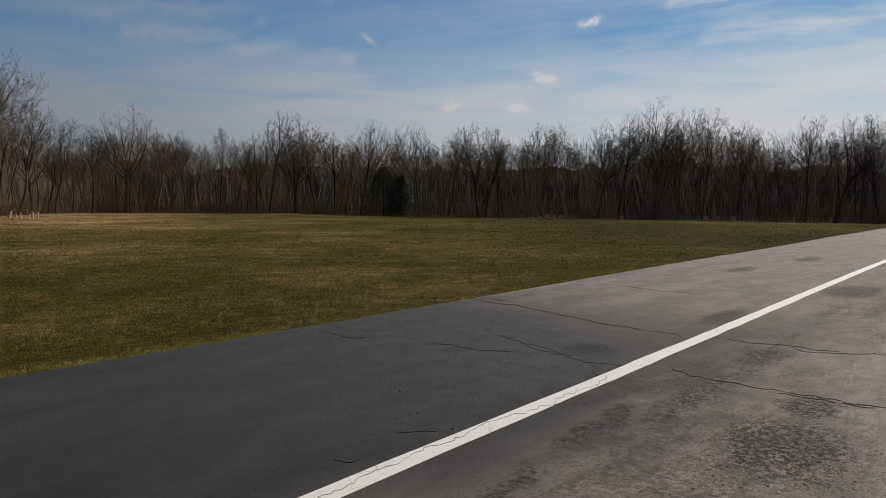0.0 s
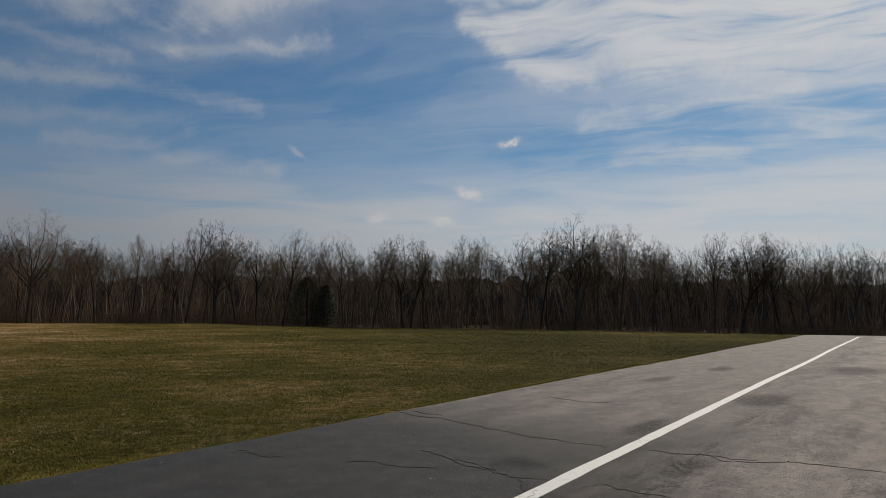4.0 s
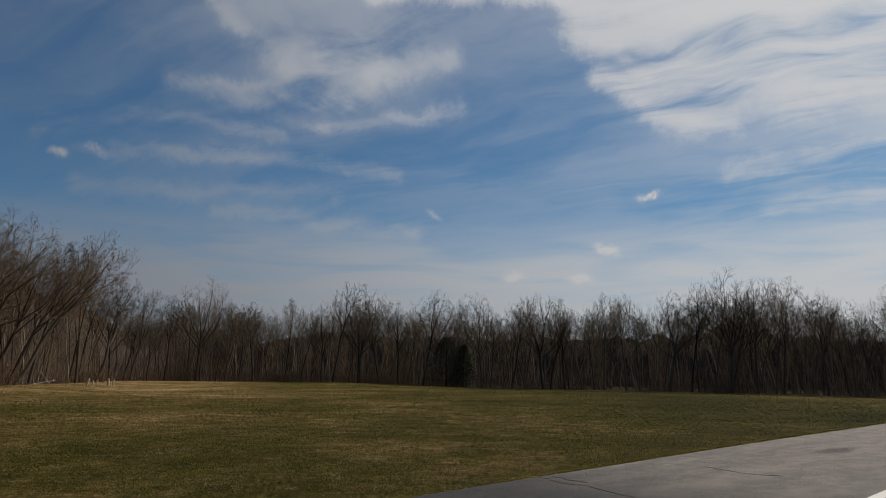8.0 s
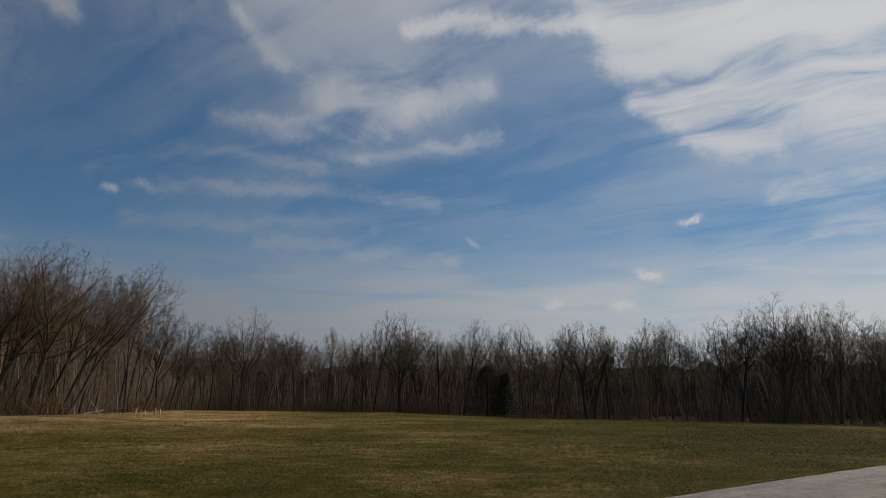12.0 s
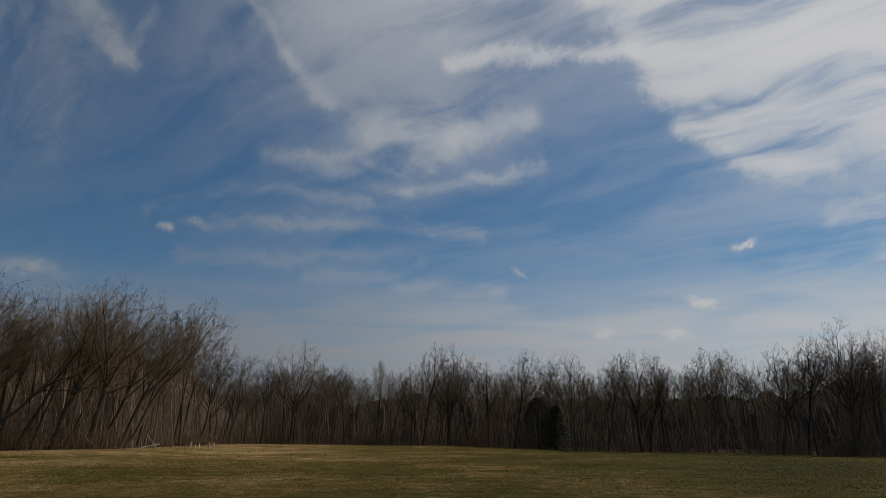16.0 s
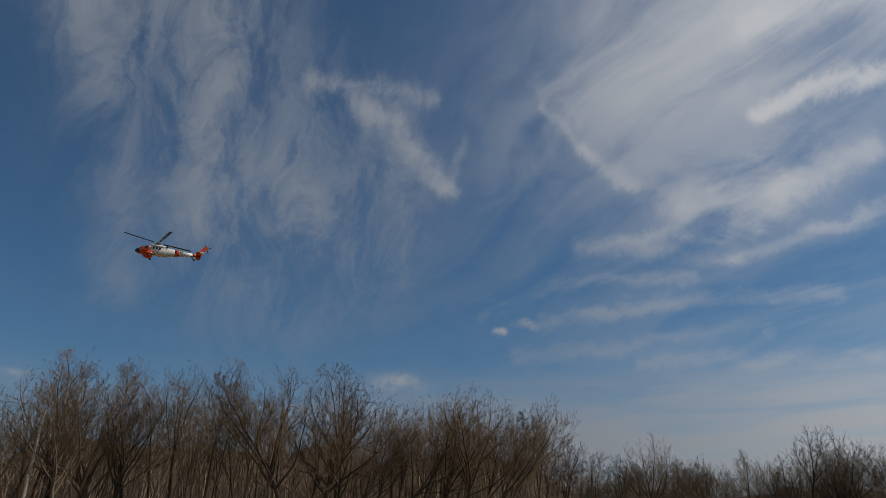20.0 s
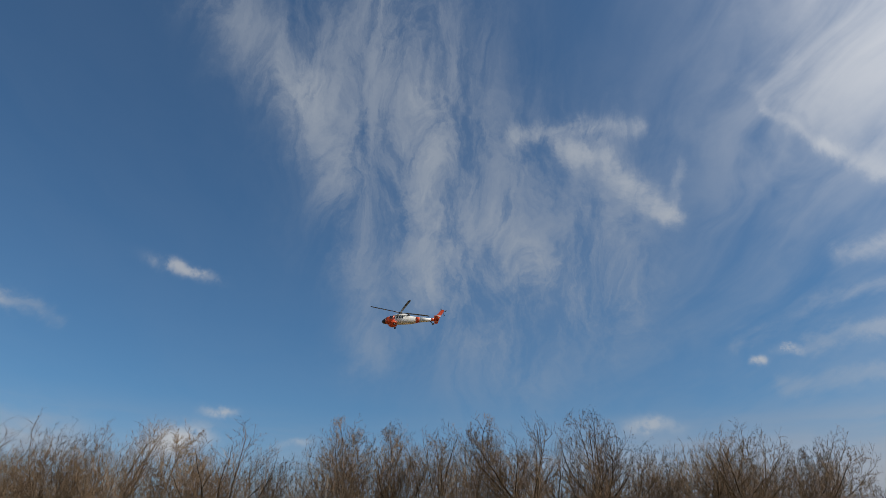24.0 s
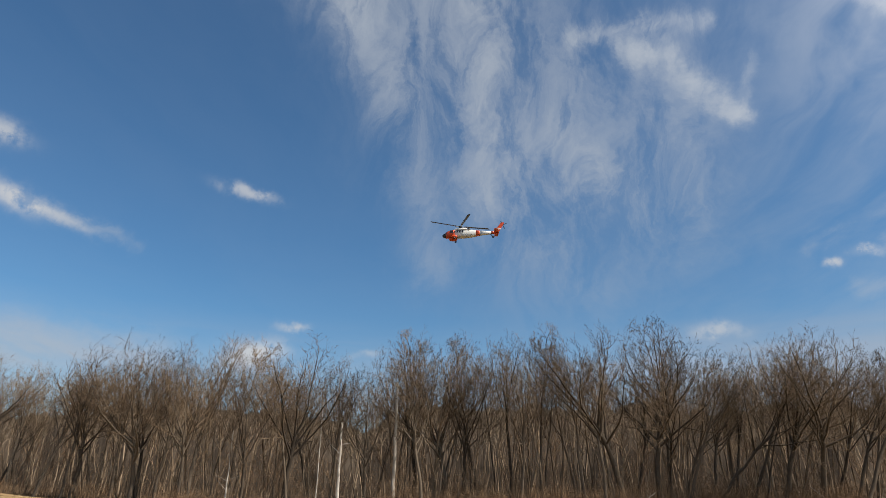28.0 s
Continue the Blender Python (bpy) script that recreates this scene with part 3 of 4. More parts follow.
def make_blade_field(name, places, mat, tall, wide, label, bend=(0.2, 1.1)):
    """Tufts of upright blades; each blade is a slender three-cornered leaf."""
    rng = np.random.default_rng(7)
    p = np.repeat(np.asarray(places, float), 3, 0)
    n = len(p)
    p[:, :2] += rng.normal(0, 0.025, (n, 2))
    a, lean = rng.uniform(0, 2 * np.pi, n), rng.uniform(*bend, n)
    h, w = tall * rng.uniform(0.5, 1.3, n), wide * rng.uniform(0.6, 1.4, n)
    far = np.hypot(p[:, 0], p[:, 1]) / 14.0
    w = w * np.maximum(far, 0.6)
    side = np.stack([np.cos(a), np.sin(a), 0 * a], 1) * w[:, None]
    tip = p + np.stack([-np.sin(a) * h * lean, np.cos(a) * h * lean, h], 1)
    verts = np.stack([p - side, p + side, tip], 1).reshape(-1, 3)
    tris = np.arange(3 * n).reshape(-1, 3)
    return tagged(new(name, mesh_of(name, verts, tris, [mat])), label, "grass", kind="stuff")


def scatter_turf():
    rng = random.Random(3)
    turf_spots, edge_spots = [], []
    while len(turf_spots) < 70000:
        r, az = 7.5 * (30 / 7.5) ** rng.random(), rng.uniform(-32, 112)
        d = heading(az) * r
        q = RUN.inverted() @ d
        if q.x < LEFT - 0.05:
            if noise.noise((d.x * 0.9, d.y * 0.9, 2)) + rng.random() * 0.9 > 0.25:
                turf_spots.append((d.x, d.y, turf(d.x, d.y)))
    far_spots = []
    while len(far_spots) < 50000:
        az = rng.uniform(-34, 112)
        r = 28 * (rim(az)[0] / 28) ** rng.random()
        d = heading(az) * r
        if (RUN.inverted() @ d).x > LEFT - 0.1:
            continue
        if noise.noise((d.x * 0.5, d.y * 0.5, 5)) + rng.random() > 0.35:
            far_spots.append((d.x, d.y, turf(d.x, d.y)))
    while len(edge_spots) < 20000:
        y = rng.uniform(-6, 5) if rng.random() < 0.25 else rng.uniform(0, 34)
        q = RUN @ Vector((LEFT + 0.03 - abs(rng.gauss(0, 0.17)) + 0.10 * noise.noise((y * 2.1, 0, 0)) + 0.06 * noise.noise((y * 7.0, 3, 0)), y, 0))
        edge_spots.append((q.x, q.y, turf(q.x, q.y)))
    make_blade_field("turf_grass", turf_spots, BLADES, 0.022, 0.005, "short mown grass with dry straw blades", (0.4, 2.0))
    make_blade_field("far_turf", far_spots, BLADES, 0.036, 0.005, "uneven winter grass in the open field", (0.4, 1.6))
    make_blade_field("edge_grass", edge_spots, MOSS, 0.016, 0.007, "yellowed mossy grass along the asphalt edge", (0.5, 2.4))


scatter_turf()


def make_grit():
    """Loose stones and crumbs of bark on the asphalt, each a small squashed lump."""
    rng = np.random.default_rng(17)
    shape = np.array([(1, 0, 0), (0, 1, 0), (-1, 0, 0), (0, -1, 0), (0, 0, 0.7), (0, 0, -0.6)], float)
    faces = np.array([(0, 1, 4), (1, 2, 4), (2, 3, 4), (3, 0, 4), (1, 0, 5), (2, 1, 5), (3, 2, 5), (0, 3, 5)])
    verts, tris = [], []
    for i in range(260):
        x, y = rng.uniform(LEFT + 0.05, 3.0), rng.uniform(2.0, 16.0)
        if rng.random() < 0.5:
            x = LEFT + abs(rng.normal(0.0, 0.35))
        size = rng.uniform(0.004, 0.013)
        v = shape * size * rng.uniform(0.6, 1.3, (6, 1))
        p = RUN @ Vector((x, y, run_z(x, y) + 0.022 + size * 0.35))
        verts.append(v + np.array(p))
        tris.append(faces + 6 * i)
    ob = new("loose_grit", mesh_of("loose_grit", np.concatenate(verts), np.concatenate(tris), [bark("grit", (0.03, 0.028, 0.025), (0.30, 0.28, 0.25), island=True)]))
    tagged(ob, "scattered small stones and crumbs on the asphalt", "grit", kind="stuff")


make_grit()

# ---- woods ----
def tube(path, radii, sides):
    """Corners and quads of a tapered tube."""
    path = np.asarray(path)
    d = np.gradient(path, axis=0)
    d /= np.linalg.norm(d, axis=1)[:, None] + 1e-9
    ref = np.array([0.0, 0.0, 1.0]) if abs(d[0][2]) < 0.9 else np.array([1.0, 0.0, 0.0])
    u = np.cross(d, ref)
    u /= np.linalg.norm(u, axis=1)[:, None] + 1e-9
    w = np.cross(d, u)
    a = np.arange(sides) * 2 * np.pi / sides
    ring = u[:, None] * np.cos(a)[None, :, None] + w[:, None] * np.sin(a)[None, :, None]
    verts = (path[:, None] + ring * np.asarray(radii)[:, None, None]).reshape(-1, 3)
    n = len(path)
    i, j = np.meshgrid(np.arange(n - 1), np.arange(sides), indexing="ij")
    k = (j + 1) % sides
    quads = np.stack([i * sides + j, i * sides + k, (i + 1) * sides + k, (i + 1) * sides + j], -1).reshape(-1, 4)
    return verts, quads


def joined(pieces):
    """One set of corners, quads and triangles."""
    verts, quads, tris, base = [], [np.zeros((0, 4), int)], [np.zeros((0, 3), int)], 0
    for v, *faces in pieces:
        verts.append(v)
        for f in faces:
            if len(f):
                (quads if f.shape[1] == 4 else tris).append(f + base)
        base += len(v)
    return np.concatenate(verts), np.concatenate(quads), np.concatenate(tris)


def slips(a, d, r, rng):
    """Corners and triangles of the finest twigs, flat and pointed: starts a, reaches d, half widths r."""
    u = np.cross(d, rng.normal(0, 1, d.shape))
    u *= (r / (np.linalg.norm(u, axis=1) + 1e-9))[:, None]
    return np.stack([a - u, a + u, a + d], 1).reshape(-1, 3), np.arange(3 * len(a)).reshape(-1, 3)


def unit(v):
    return v / (np.linalg.norm(v) + 1e-9)


def grow(seed, tall, thick, clear, spread, limbs, rise, crook, lean=0.0, leader=0.0, wide=0.3, rich=1.0, depth=3, fine=1.0):
    """A bare tree: (wood, twigs). Ascending limbs leave the upper trunk and carry side branches all along, those carry shoots, those twigs.
    clear: share of the height below the first limb; spread: of the limbs from upright, in degrees; rise: how fast they bend upwards;
    leader: share of the height that the trunk itself reaches; wide: half the crown's width to the height; rich: how many twigs; depth: orders of branches."""
    rng = random.Random(seed)
    wood, fringe, starts, reach = [], [], [], []

    def bough(p, d, length, n, sway, lift):
        path = [p]
        for _ in range(n):
            d = unit(d + np.array([rng.gauss(0, sway), rng.gauss(0, sway), rng.gauss(0, sway * 0.6) + lift]))
            p = p + d * length / n
            path.append(p)
        return path

    def on(path, f):
        n = len(path) - 1
        i = min(int(f * n), n - 1)
        return path[i] + (path[i + 1] - path[i]) * (f * n - i), unit(path[i + 1] - path[i])

    def aside(d, turn, angle):
        ref = unit(np.cross(d, [0.31, 0.2, 0.4]))
        return d * math.cos(angle) + (ref * math.cos(turn) + np.cross(d, ref) * math.sin(turn)) * math.sin(angle)

    def branch(p, d, length, r, level):
        n = (6, 4, 2)[level - 1] if depth == 3 else (3, 2)[level - 1]
        path = bough(p, d, length, n, crook * (1.0, 1.1, 1.2)[level - 1], rise * (1.0, 1.5, 2.0)[level - 1])
        tip = r * (0.22 if level < 3 else 0.4)
        (wood if level == 1 else fringe).append(tube(path, np.linspace(r, tip, n + 1), 5 if level == 1 and depth == 3 else 3))
        if level == depth:
            for _ in range(max(2, round((5 if depth == 3 else 4) * rich * rng.uniform(0.7, 1.3)))):
                at, along = on(path, rng.uniform(0.1, 1.0))
                w = aside(along, rng.uniform(0, 6.28), radians(rng.uniform(15, 55)))
                w = unit(w + np.array([0, 0, 0.45])) * rng.uniform(0.35, 0.9) * max(length, 0.8) * 0.62
                starts.append(at)
                reach.append(w)
                starts.append(at + w * rng.uniform(0.25, 0.8))
                reach.append(aside(unit(w), rng.uniform(0, 6.28), radians(rng.uniform(20, 55))) * np.linalg.norm(w) * rng.uniform(0.3, 0.6))
            return
        count = (7, 5)[level - 1] if depth == 3 else 5
        turn = rng.uniform(0, 6.28)
        for k in range(count):
            f = (0.22, 0.15)[level - 1] + 0.75 * (k + rng.random()) / count
            at, along = on(path, min(f, 0.99))
            turn += 2.4 + rng.gauss(0, 0.4)
            w = aside(along, turn, radians(rng.uniform(30, 62)))
            branch(at, w, length * rng.uniform(0.44, 0.66) * (1.05 - 0.5 * f), max((r + (tip - r) * f) * 0.62, (0.022, 0.015)[level - 1] * fine), level + 1)
        branch(path[-1], aside(unit(path[-1] - path[-2]), turn, 0.25), length * 0.42, tip, level + 1)

    turned = rng.uniform(0, 6.28)
    up = np.array([math.sin(radians(lean)) * math.cos(turned), math.sin(radians(lean)) * math.sin(turned), math.cos(radians(lean))])
    stand = tall * max(clear + 0.14, leader)
    trunk = bough(np.array([0.0, 0.0, -0.3]), up, stand + 0.3, 9, crook * 0.45, rise * 0.12)
    radii = thick * np.linspace(1, 0.62 if leader < 0.5 else 0.2, 10)
    radii[0] *= 1.35
    wood.append(tube(trunk, radii, 7 if depth == 3 else 5))
    turn = rng.uniform(0, 6.28)
    for k in range(limbs):
        f = (clear + (stand / tall - clear) * ((k + 0.6 * rng.random()) / limbs)) * tall / stand
        if k >= limbs - (1 if leader >= 0.5 else 2):
            f = 1.0
        at, along = on(trunk, min(f, 0.995))
        turn += 2.4 + rng.gauss(0, 0.35)
        w = aside(along, turn, radians(spread * rng.uniform(0.6, 1.3) * (0.45 if f == 1.0 else 1.0)))
        length = (tall - at[2]) * rng.uniform(0.62, 0.86) * (0.62 if leader >= 0.5 and f < 1 else 1.0)
        branch(at, w, length, max(thick * rng.uniform(0.30, 0.46) * (0.55 if leader >= 0.5 else 1), 0.03), 1)
    fringe.append(slips(np.array(starts), np.array(reach), np.random.default_rng(seed).uniform(0.008, 0.014, len(starts)) * fine, np.random.default_rng(seed + 1)))
    # the light keeps the crown to a rounded dome
    middle = np.array([*np.mean(starts, axis=0)[:2], tall * (clear + 0.42 * (1 - clear))])
    half = np.array([tall * wide, tall * wide, tall - middle[2]])
    out = []
    for v, *faces in (joined(wood), joined(fringe)):
        q = (v - middle) / half
        q[:, 2] = np.maximum(q[:, 2], 0)
        far = np.linalg.norm(q, axis=1)
        k = np.where(far > 0.7, (0.7 + 0.36 * np.tanh((far - 0.7) / 0.45)) / np.maximum(far, 0.01), 1.0) - 1
        k = np.where(v[:, 2] > tall * clear * 0.6, k, 0.0)
        out.append((v + q * half * k[:, None], *faces))
    return out


# kind: (seed, height, trunk radius, clear, spread, limbs, rise, crook, lean, leader, half width, twigs)
KINDS = {
    "upright": [(11, 17, 0.20, 0.34, 29, 8, 0.06, 0.12, 2, 0, 0.22, 1.3), (12, 17, 0.18, 0.40, 26, 7, 0.06, 0.11, 3, 0, 0.20, 1.3), (13, 17, 0.21, 0.27, 31, 8, 0.06, 0.12, 2, 0, 0.25, 1.3),
                (17, 17, 0.17, 0.44, 28, 7, 0.05, 0.13, 4, 0, 0.20, 1.3), (18, 17, 0.20, 0.32, 33, 8, 0.06, 0.12, 3, 0, 0.26, 1.3), (19, 17, 0.19, 0.37, 24, 7, 0.06, 0.11, 2, 0, 0.18, 1.3)],
    "broad": [(21, 17, 0.27, 0.27, 42, 10, 0.05, 0.14, 3, 0, 0.34, 1.3), (22, 17, 0.27, 0.23, 45, 10, 0.06, 0.14, 2, 0, 0.38, 1.3), (23, 17, 0.30, 0.29, 38, 9, 0.05, 0.15, 4, 0, 0.33, 1.3), (24, 17, 0.25, 0.33, 43, 9, 0.05, 0.16, 3, 0, 0.34, 1.3)],
    "leaning": [(31, 17, 0.22, 0.34, 32, 7, 0.05, 0.15, 18, 0, 0.28, 1.3), (32, 17, 0.19, 0.42, 31, 7, 0.06, 0.14, 20, 0, 0.26, 1.3), (33, 17, 0.21, 0.36, 36, 8, 0.05, 0.16, 22, 0, 0.30, 1.3)],
    "spindly": [(41, 17, 0.13, 0.45, 34, 8, 0.06, 0.12, 3, 0.82, 0.14, 1.0), (42, 17, 0.12, 0.42, 38, 8, 0.06, 0.13, 5, 0.85, 0.16, 1.0), (43, 17, 0.14, 0.5, 32, 7, 0.06, 0.12, 4, 0.8, 0.13, 1.0)],
}
LABELS = {
    "upright": "tall bare forest tree with ascending grey-brown branches", "broad": "large bare tree with a rounded branching crown",
    "leaning": "bare tree leaning out at the edge of the woods", "spindly": "slender bare young tree with a thin crown",
}
MODELS = {}
for kind, rows in KINDS.items():
    MODELS[kind] = []
    for row in rows:
        wood, fringe = grow(*row)
        top = new("tree")
        for name, (v, q, t), m in (("trunk", wood, BARK), ("crown", fringe, TWIG)):
            ob = new(name, mesh_of(name, v, q, [m], True, t))
            ob.parent = top
        tagged(top, LABELS[kind], "tree", "trees at the edge of the field")
        MODELS[kind].append((top, max(wood[0][:, 2].max(), fringe[0][:, 2].max())))
USED = set()


def plant(kind, n, az, r, tall, spin, model_lean=0.0):
    """A tree of that kind at the edge of the woods, grown to that height."""
    model, high = MODELS[kind][n % len(MODELS[kind])]
    m = Matrix.Translation(spot(az, r)) @ pose(0, 0, 0, 0, model_lean, az) @ pose(0, 0, 0, 0, 0, spin)
    k = tall / high
    if model.name in USED:
        ob = copy_thing(model, m)
    else:
        ob = model
        USED.add(model.name)
    ob.matrix_basis = m @ Matrix.Diagonal((k, k, k, 1))
    return ob


def to_top(az, r, el):
    """Height of a tree there whose top stands el degrees over the eye."""
    return EYE + r * math.tan(radians(el)) - spot(az, r).z


# Trees that make the skyline: degrees to the left, top in degrees over the eye, metres behind the edge, kind.
U, B, L, S = "upright", "broad", "leaning", "spindly"
SKYLINE_A = [(25.8, 7.6, 2, B), (21.4, 5.7, 3, U), (18.8, 6.1, 2, S), (14.8, 7.4, 2, U), (12.6, 7.5, 3, B), (9.3, 6.2, 2, U), (7.2, 7.1, 3, U), (4.5, 6.2, 2, U),
             (2.1, 6.9, 2, U), (-0.4, 6.7, 3, U), (-3.1, 6.7, 2, B), (-4.9, 6.5, 2, U), (-8.1, 6.9, 3, U), (-9.9, 6.6, 2, U), (-13.3, 7.0, 2, B), (-15.0, 7.0, 3, U)]
SKYLINE_B = [(-17.9, 8.4, 2, B), (-19.8, 7.6, 2, U), (-21.6, 7.3, 3, U), (-24.5, 6.5, 2, U), (-26.3, 5.8, 3, U), (-28.9, 6.6, 2, U), (-30.9, 6.5, 2, B), (-32.5, 6.3, 3, U),
             (-33.7, 5.8, 2, U), (-35.9, 5.7, 2, B), (-38.7, 5.4, 3, U), (-41.5, 5.8, 2, U), (-44.0, 5.6, 3, B), (-46.5, 6.0, 2, U)]
SKYLINE_C = [(40.6, 11.4, 2, B), (38.2, 12.2, 1, L), (34.3, 10.5, 1, S), (33.0, 8.0, 3, L), (30.6, 6.3, 3, U), (28.2, 6.0, 2, U), (52.0, 13.5, 3, B), (49.8, 11.4, 2, U),
             (47.7, 11.6, 1, L), (45.3, 11.6, 3, U), (43.0, 12.4, 2, B), (106.9, 7.7, 3, U), (105.0, 8.7, 2, B), (101.5, 8.2, 3, U), (97.3, 9.5, 2, B), (93.3, 11.0, 2, B)]
SKYLINE_D = [(89.3, 11.5, 2, U), (86.4, 11.5, 3, S), (82.1, 12.0, 2, B), (78.3, 9.8, 4, U), (75.6, 9.0, 4, U), (72.9, 12.2, 8, S), (71.6, 12.3, 8, U), (69.0, 13.0, 7, B),
             (66.9, 12.5, 7, S), (63.5, 12.3, 6, U), (61.2, 13.0, 5, S), (57.6, 11.6, 2, U), (54.6, 12.8, 2, B), (51.2, 13.5, 5, U), (109.5, 8.2, 2, U), (112.0, 8.7, 3, B)]
rng = random.Random(5)
for i, (az, el, deep, kind) in enumerate(SKYLINE_A + SKYLINE_B + SKYLINE_C + SKYLINE_D):
    r = rim(az)[0] + deep
    plant(kind, i, az, r, to_top(az, r, el) * (1.06 if az < 32 else 1.02), rng.uniform(0, 360), rng.uniform(6, 14) if 35 < az < 50 else rng.uniform(-2, 4))
# their lower neighbours
az = -48.0
while az < 114:
    far = rim(az)[0]
    r = far + rng.uniform(0.5, 9)
    near = np.interp(az, *zip(*sorted((a, e) for a, e, _, _ in SKYLINE_A + SKYLINE_B + SKYLINE_C + SKYLINE_D)))
    plant(rng.choice((U, U, S, S, U, L if 30 < az < 60 else U)), rng.randrange(9), az, r, to_top(az, r, near * rng.uniform(0.72, 0.93)), rng.uniform(0, 360), rng.uniform(6, 18) if 35 < az < 52 else rng.uniform(-3, 5))
    az += math.degrees(rng.uniform(1.3, 3.0) / far)

for models in MODELS.values():
    for model, _ in models:
        if model.name not in USED:
            for ob in (*model.children, model):
                bpy.data.objects.remove(ob)


def strew(name, models, places, mat, label, category):
    """Many small or far trees in one mesh: places are rows of x, y, z, size, turn, lean."""
    rng = np.random.default_rng(11)
    pieces = []
    for x, y, z, size, turn, lean in places:
        v, q, t = models[rng.integers(len(models))]
        c, s = math.cos(turn), math.sin(turn)
        w = v * size
        w = np.stack([w[:, 0] * c - w[:, 1] * s + lean * w[:, 2], w[:, 0] * s + w[:, 1] * c, w[:, 2]], 1) + (x, y, z)
        pieces.append((w, q, t))
    v, q, t = joined(pieces)
    return tagged(new(name, mesh_of(name, v, q, [mat], True, t)), label, category, kind="stuff")


def thicket(rng, count, lo, hi, high):
    """Places behind the edge of the woods, lo to hi metres deep, of heights high."""
    out = []
    while len(out) < count:
        az = rng.uniform(-50, 116)
        far = rim(az)[0]
        if rng.random() > (far + 20) / 140:
            continue
        r = far + lo + (hi - lo) * rng.random() ** 1.3
        p = spot(az, r)
        top = float(np.interp(az, SKY_AZ, SKY_EL))
        limit = (EYE + r * math.tan(radians(top)) - p.z) / 17.0
        out.append((p.x, p.y, p.z, rng.uniform(*high) * min(limit, 1.15), rng.uniform(0, 6.28), rng.gauss(0, 0.06)))
    return out


SKY_AZ, SKY_EL = (np.array(c) for c in zip(*sorted((a, e) for a, e, _, _ in SKYLINE_A + SKYLINE_B + SKYLINE_C + SKYLINE_D)))

rng = random.Random(8)
BACK = [joined(grow(60 + i, 17, 0.15, 0.40, 32, 6, 0.07, 0.15, 7, 0.0, 0.24, 1.0, 2, 1.5)) for i in range(7)]
strew("far_woods", BACK, thicket(rng, 700, 4, 46, (0.62, 0.97)), WOODS, "dense bare winter woods behind the field edge", "woods")
POLES = [joined(grow(80 + i, 13, 0.085, 0.5, 32, 5, 0.07, 0.19, 8, 0.86, 0.15, 0.9, 2, 1.1)) for i in range(9)]
strew("pole_trees", POLES, thicket(rng, 620, 3.0, 24, (0.65, 1.05)), WOODS, "crowded slender grey trunks inside the woods", "woods")
YOUNG = [joined(grow(140 + i, 7, 0.035, 0.2, 32, 6, 0.08, 0.17, 9, 0.8, 0.22, 1.0, 2, 0.85)) for i in range(9)]
strew("saplings", YOUNG, thicket(rng, 620, 2.2, 18, (0.45, 1.3)), SHOOTS, "young reddish-brown saplings crowding the woods", "saplings")


def brush(name, count, lo, hi, tall, mat, label, clump):
    """Arching canes that stand in mounds along the foot of the woods, each with side shoots."""
    rng = random.Random(len(name))
    spots = []
    while len(spots) < count:
        for row in thicket(rng, 400, lo, hi, tall):
            k = noise.noise((row[0] * 0.16, row[1] * 0.16, 7.0)) + 0.5 * noise.noise((row[0] * 0.5, row[1] * 0.5, 2.0))
            if k + rng.uniform(-0.35, 0.35) > clump:
                spots.append((row[0], row[1], row[2], row[3] * 17 * (0.75 + 0.6 * max(k, -0.4))))
    spots = np.array(spots[:count])
    r = np.random.default_rng(len(name))
    a, out = r.uniform(0, 6.283, count), r.uniform(0.1, 0.9, count)
    h = spots[:, 3]
    side = np.stack([np.cos(a), np.sin(a), 0 * a], 1)
    p0 = spots[:, :3] - (0, 0, 0.05)
    p1 = p0 + side * (0.30 * out * h)[:, None] + np.stack([0 * h, 0 * h, 0.62 * h], 1) + r.normal(0, 0.05, (count, 3))
    p2 = p1 + side * (0.55 * out * h)[:, None] + np.stack([0 * h, 0 * h, 0.38 * h * (1 - 0.7 * out)], 1)
    wide = np.cross(p2 - p0, r.normal(0, 1, (count, 3)))
    wide *= (r.uniform(0.007, 0.014, count) / np.linalg.norm(wide, axis=1))[:, None]
    verts = np.stack([p0 - wide, p0 + wide, p1 + wide * 0.7, p1 - wide * 0.7, p2], 1).reshape(-1, 3)
    base = 5 * np.arange(count)[:, None]
    quads, tris = base + np.array([[0, 1, 2, 3]]), base + np.array([[3, 2, 4]])
    k = np.repeat(np.arange(count), 6)
    f = r.random(len(k))[:, None]
    start = np.where(f < 0.5, p0[k] + (p1 - p0)[k] * (0.4 + f * 1.2), p1[k] + (p2 - p1)[k] * (f - 0.5) * 2)
    d = side[k] * 0.3 + r.normal(0, 0.55, (len(k), 3)) + (0, 0, 0.45)
    d *= (r.uniform(0.12, 0.36, len(k)) * h[k] / np.linalg.norm(d, axis=1))[:, None]
    v, q, t = joined([(verts, quads, tris), slips(start, d, r.uniform(0.006, 0.011, len(k)), r)])
    return tagged(new(name, mesh_of(name, v, q, [mat], False, t)), label, "brush", kind="stuff")


brush("brambles", 17000, -1.0, 4.0, (0.06, 0.16), BRUSH, "tangled brown brush along the woods' foot", 0.12)
brush("underwood", 13000, 1.0, 20, (0.09, 0.30), SHOOTS, "bare twiggy underwood between the trunks", -0.25)


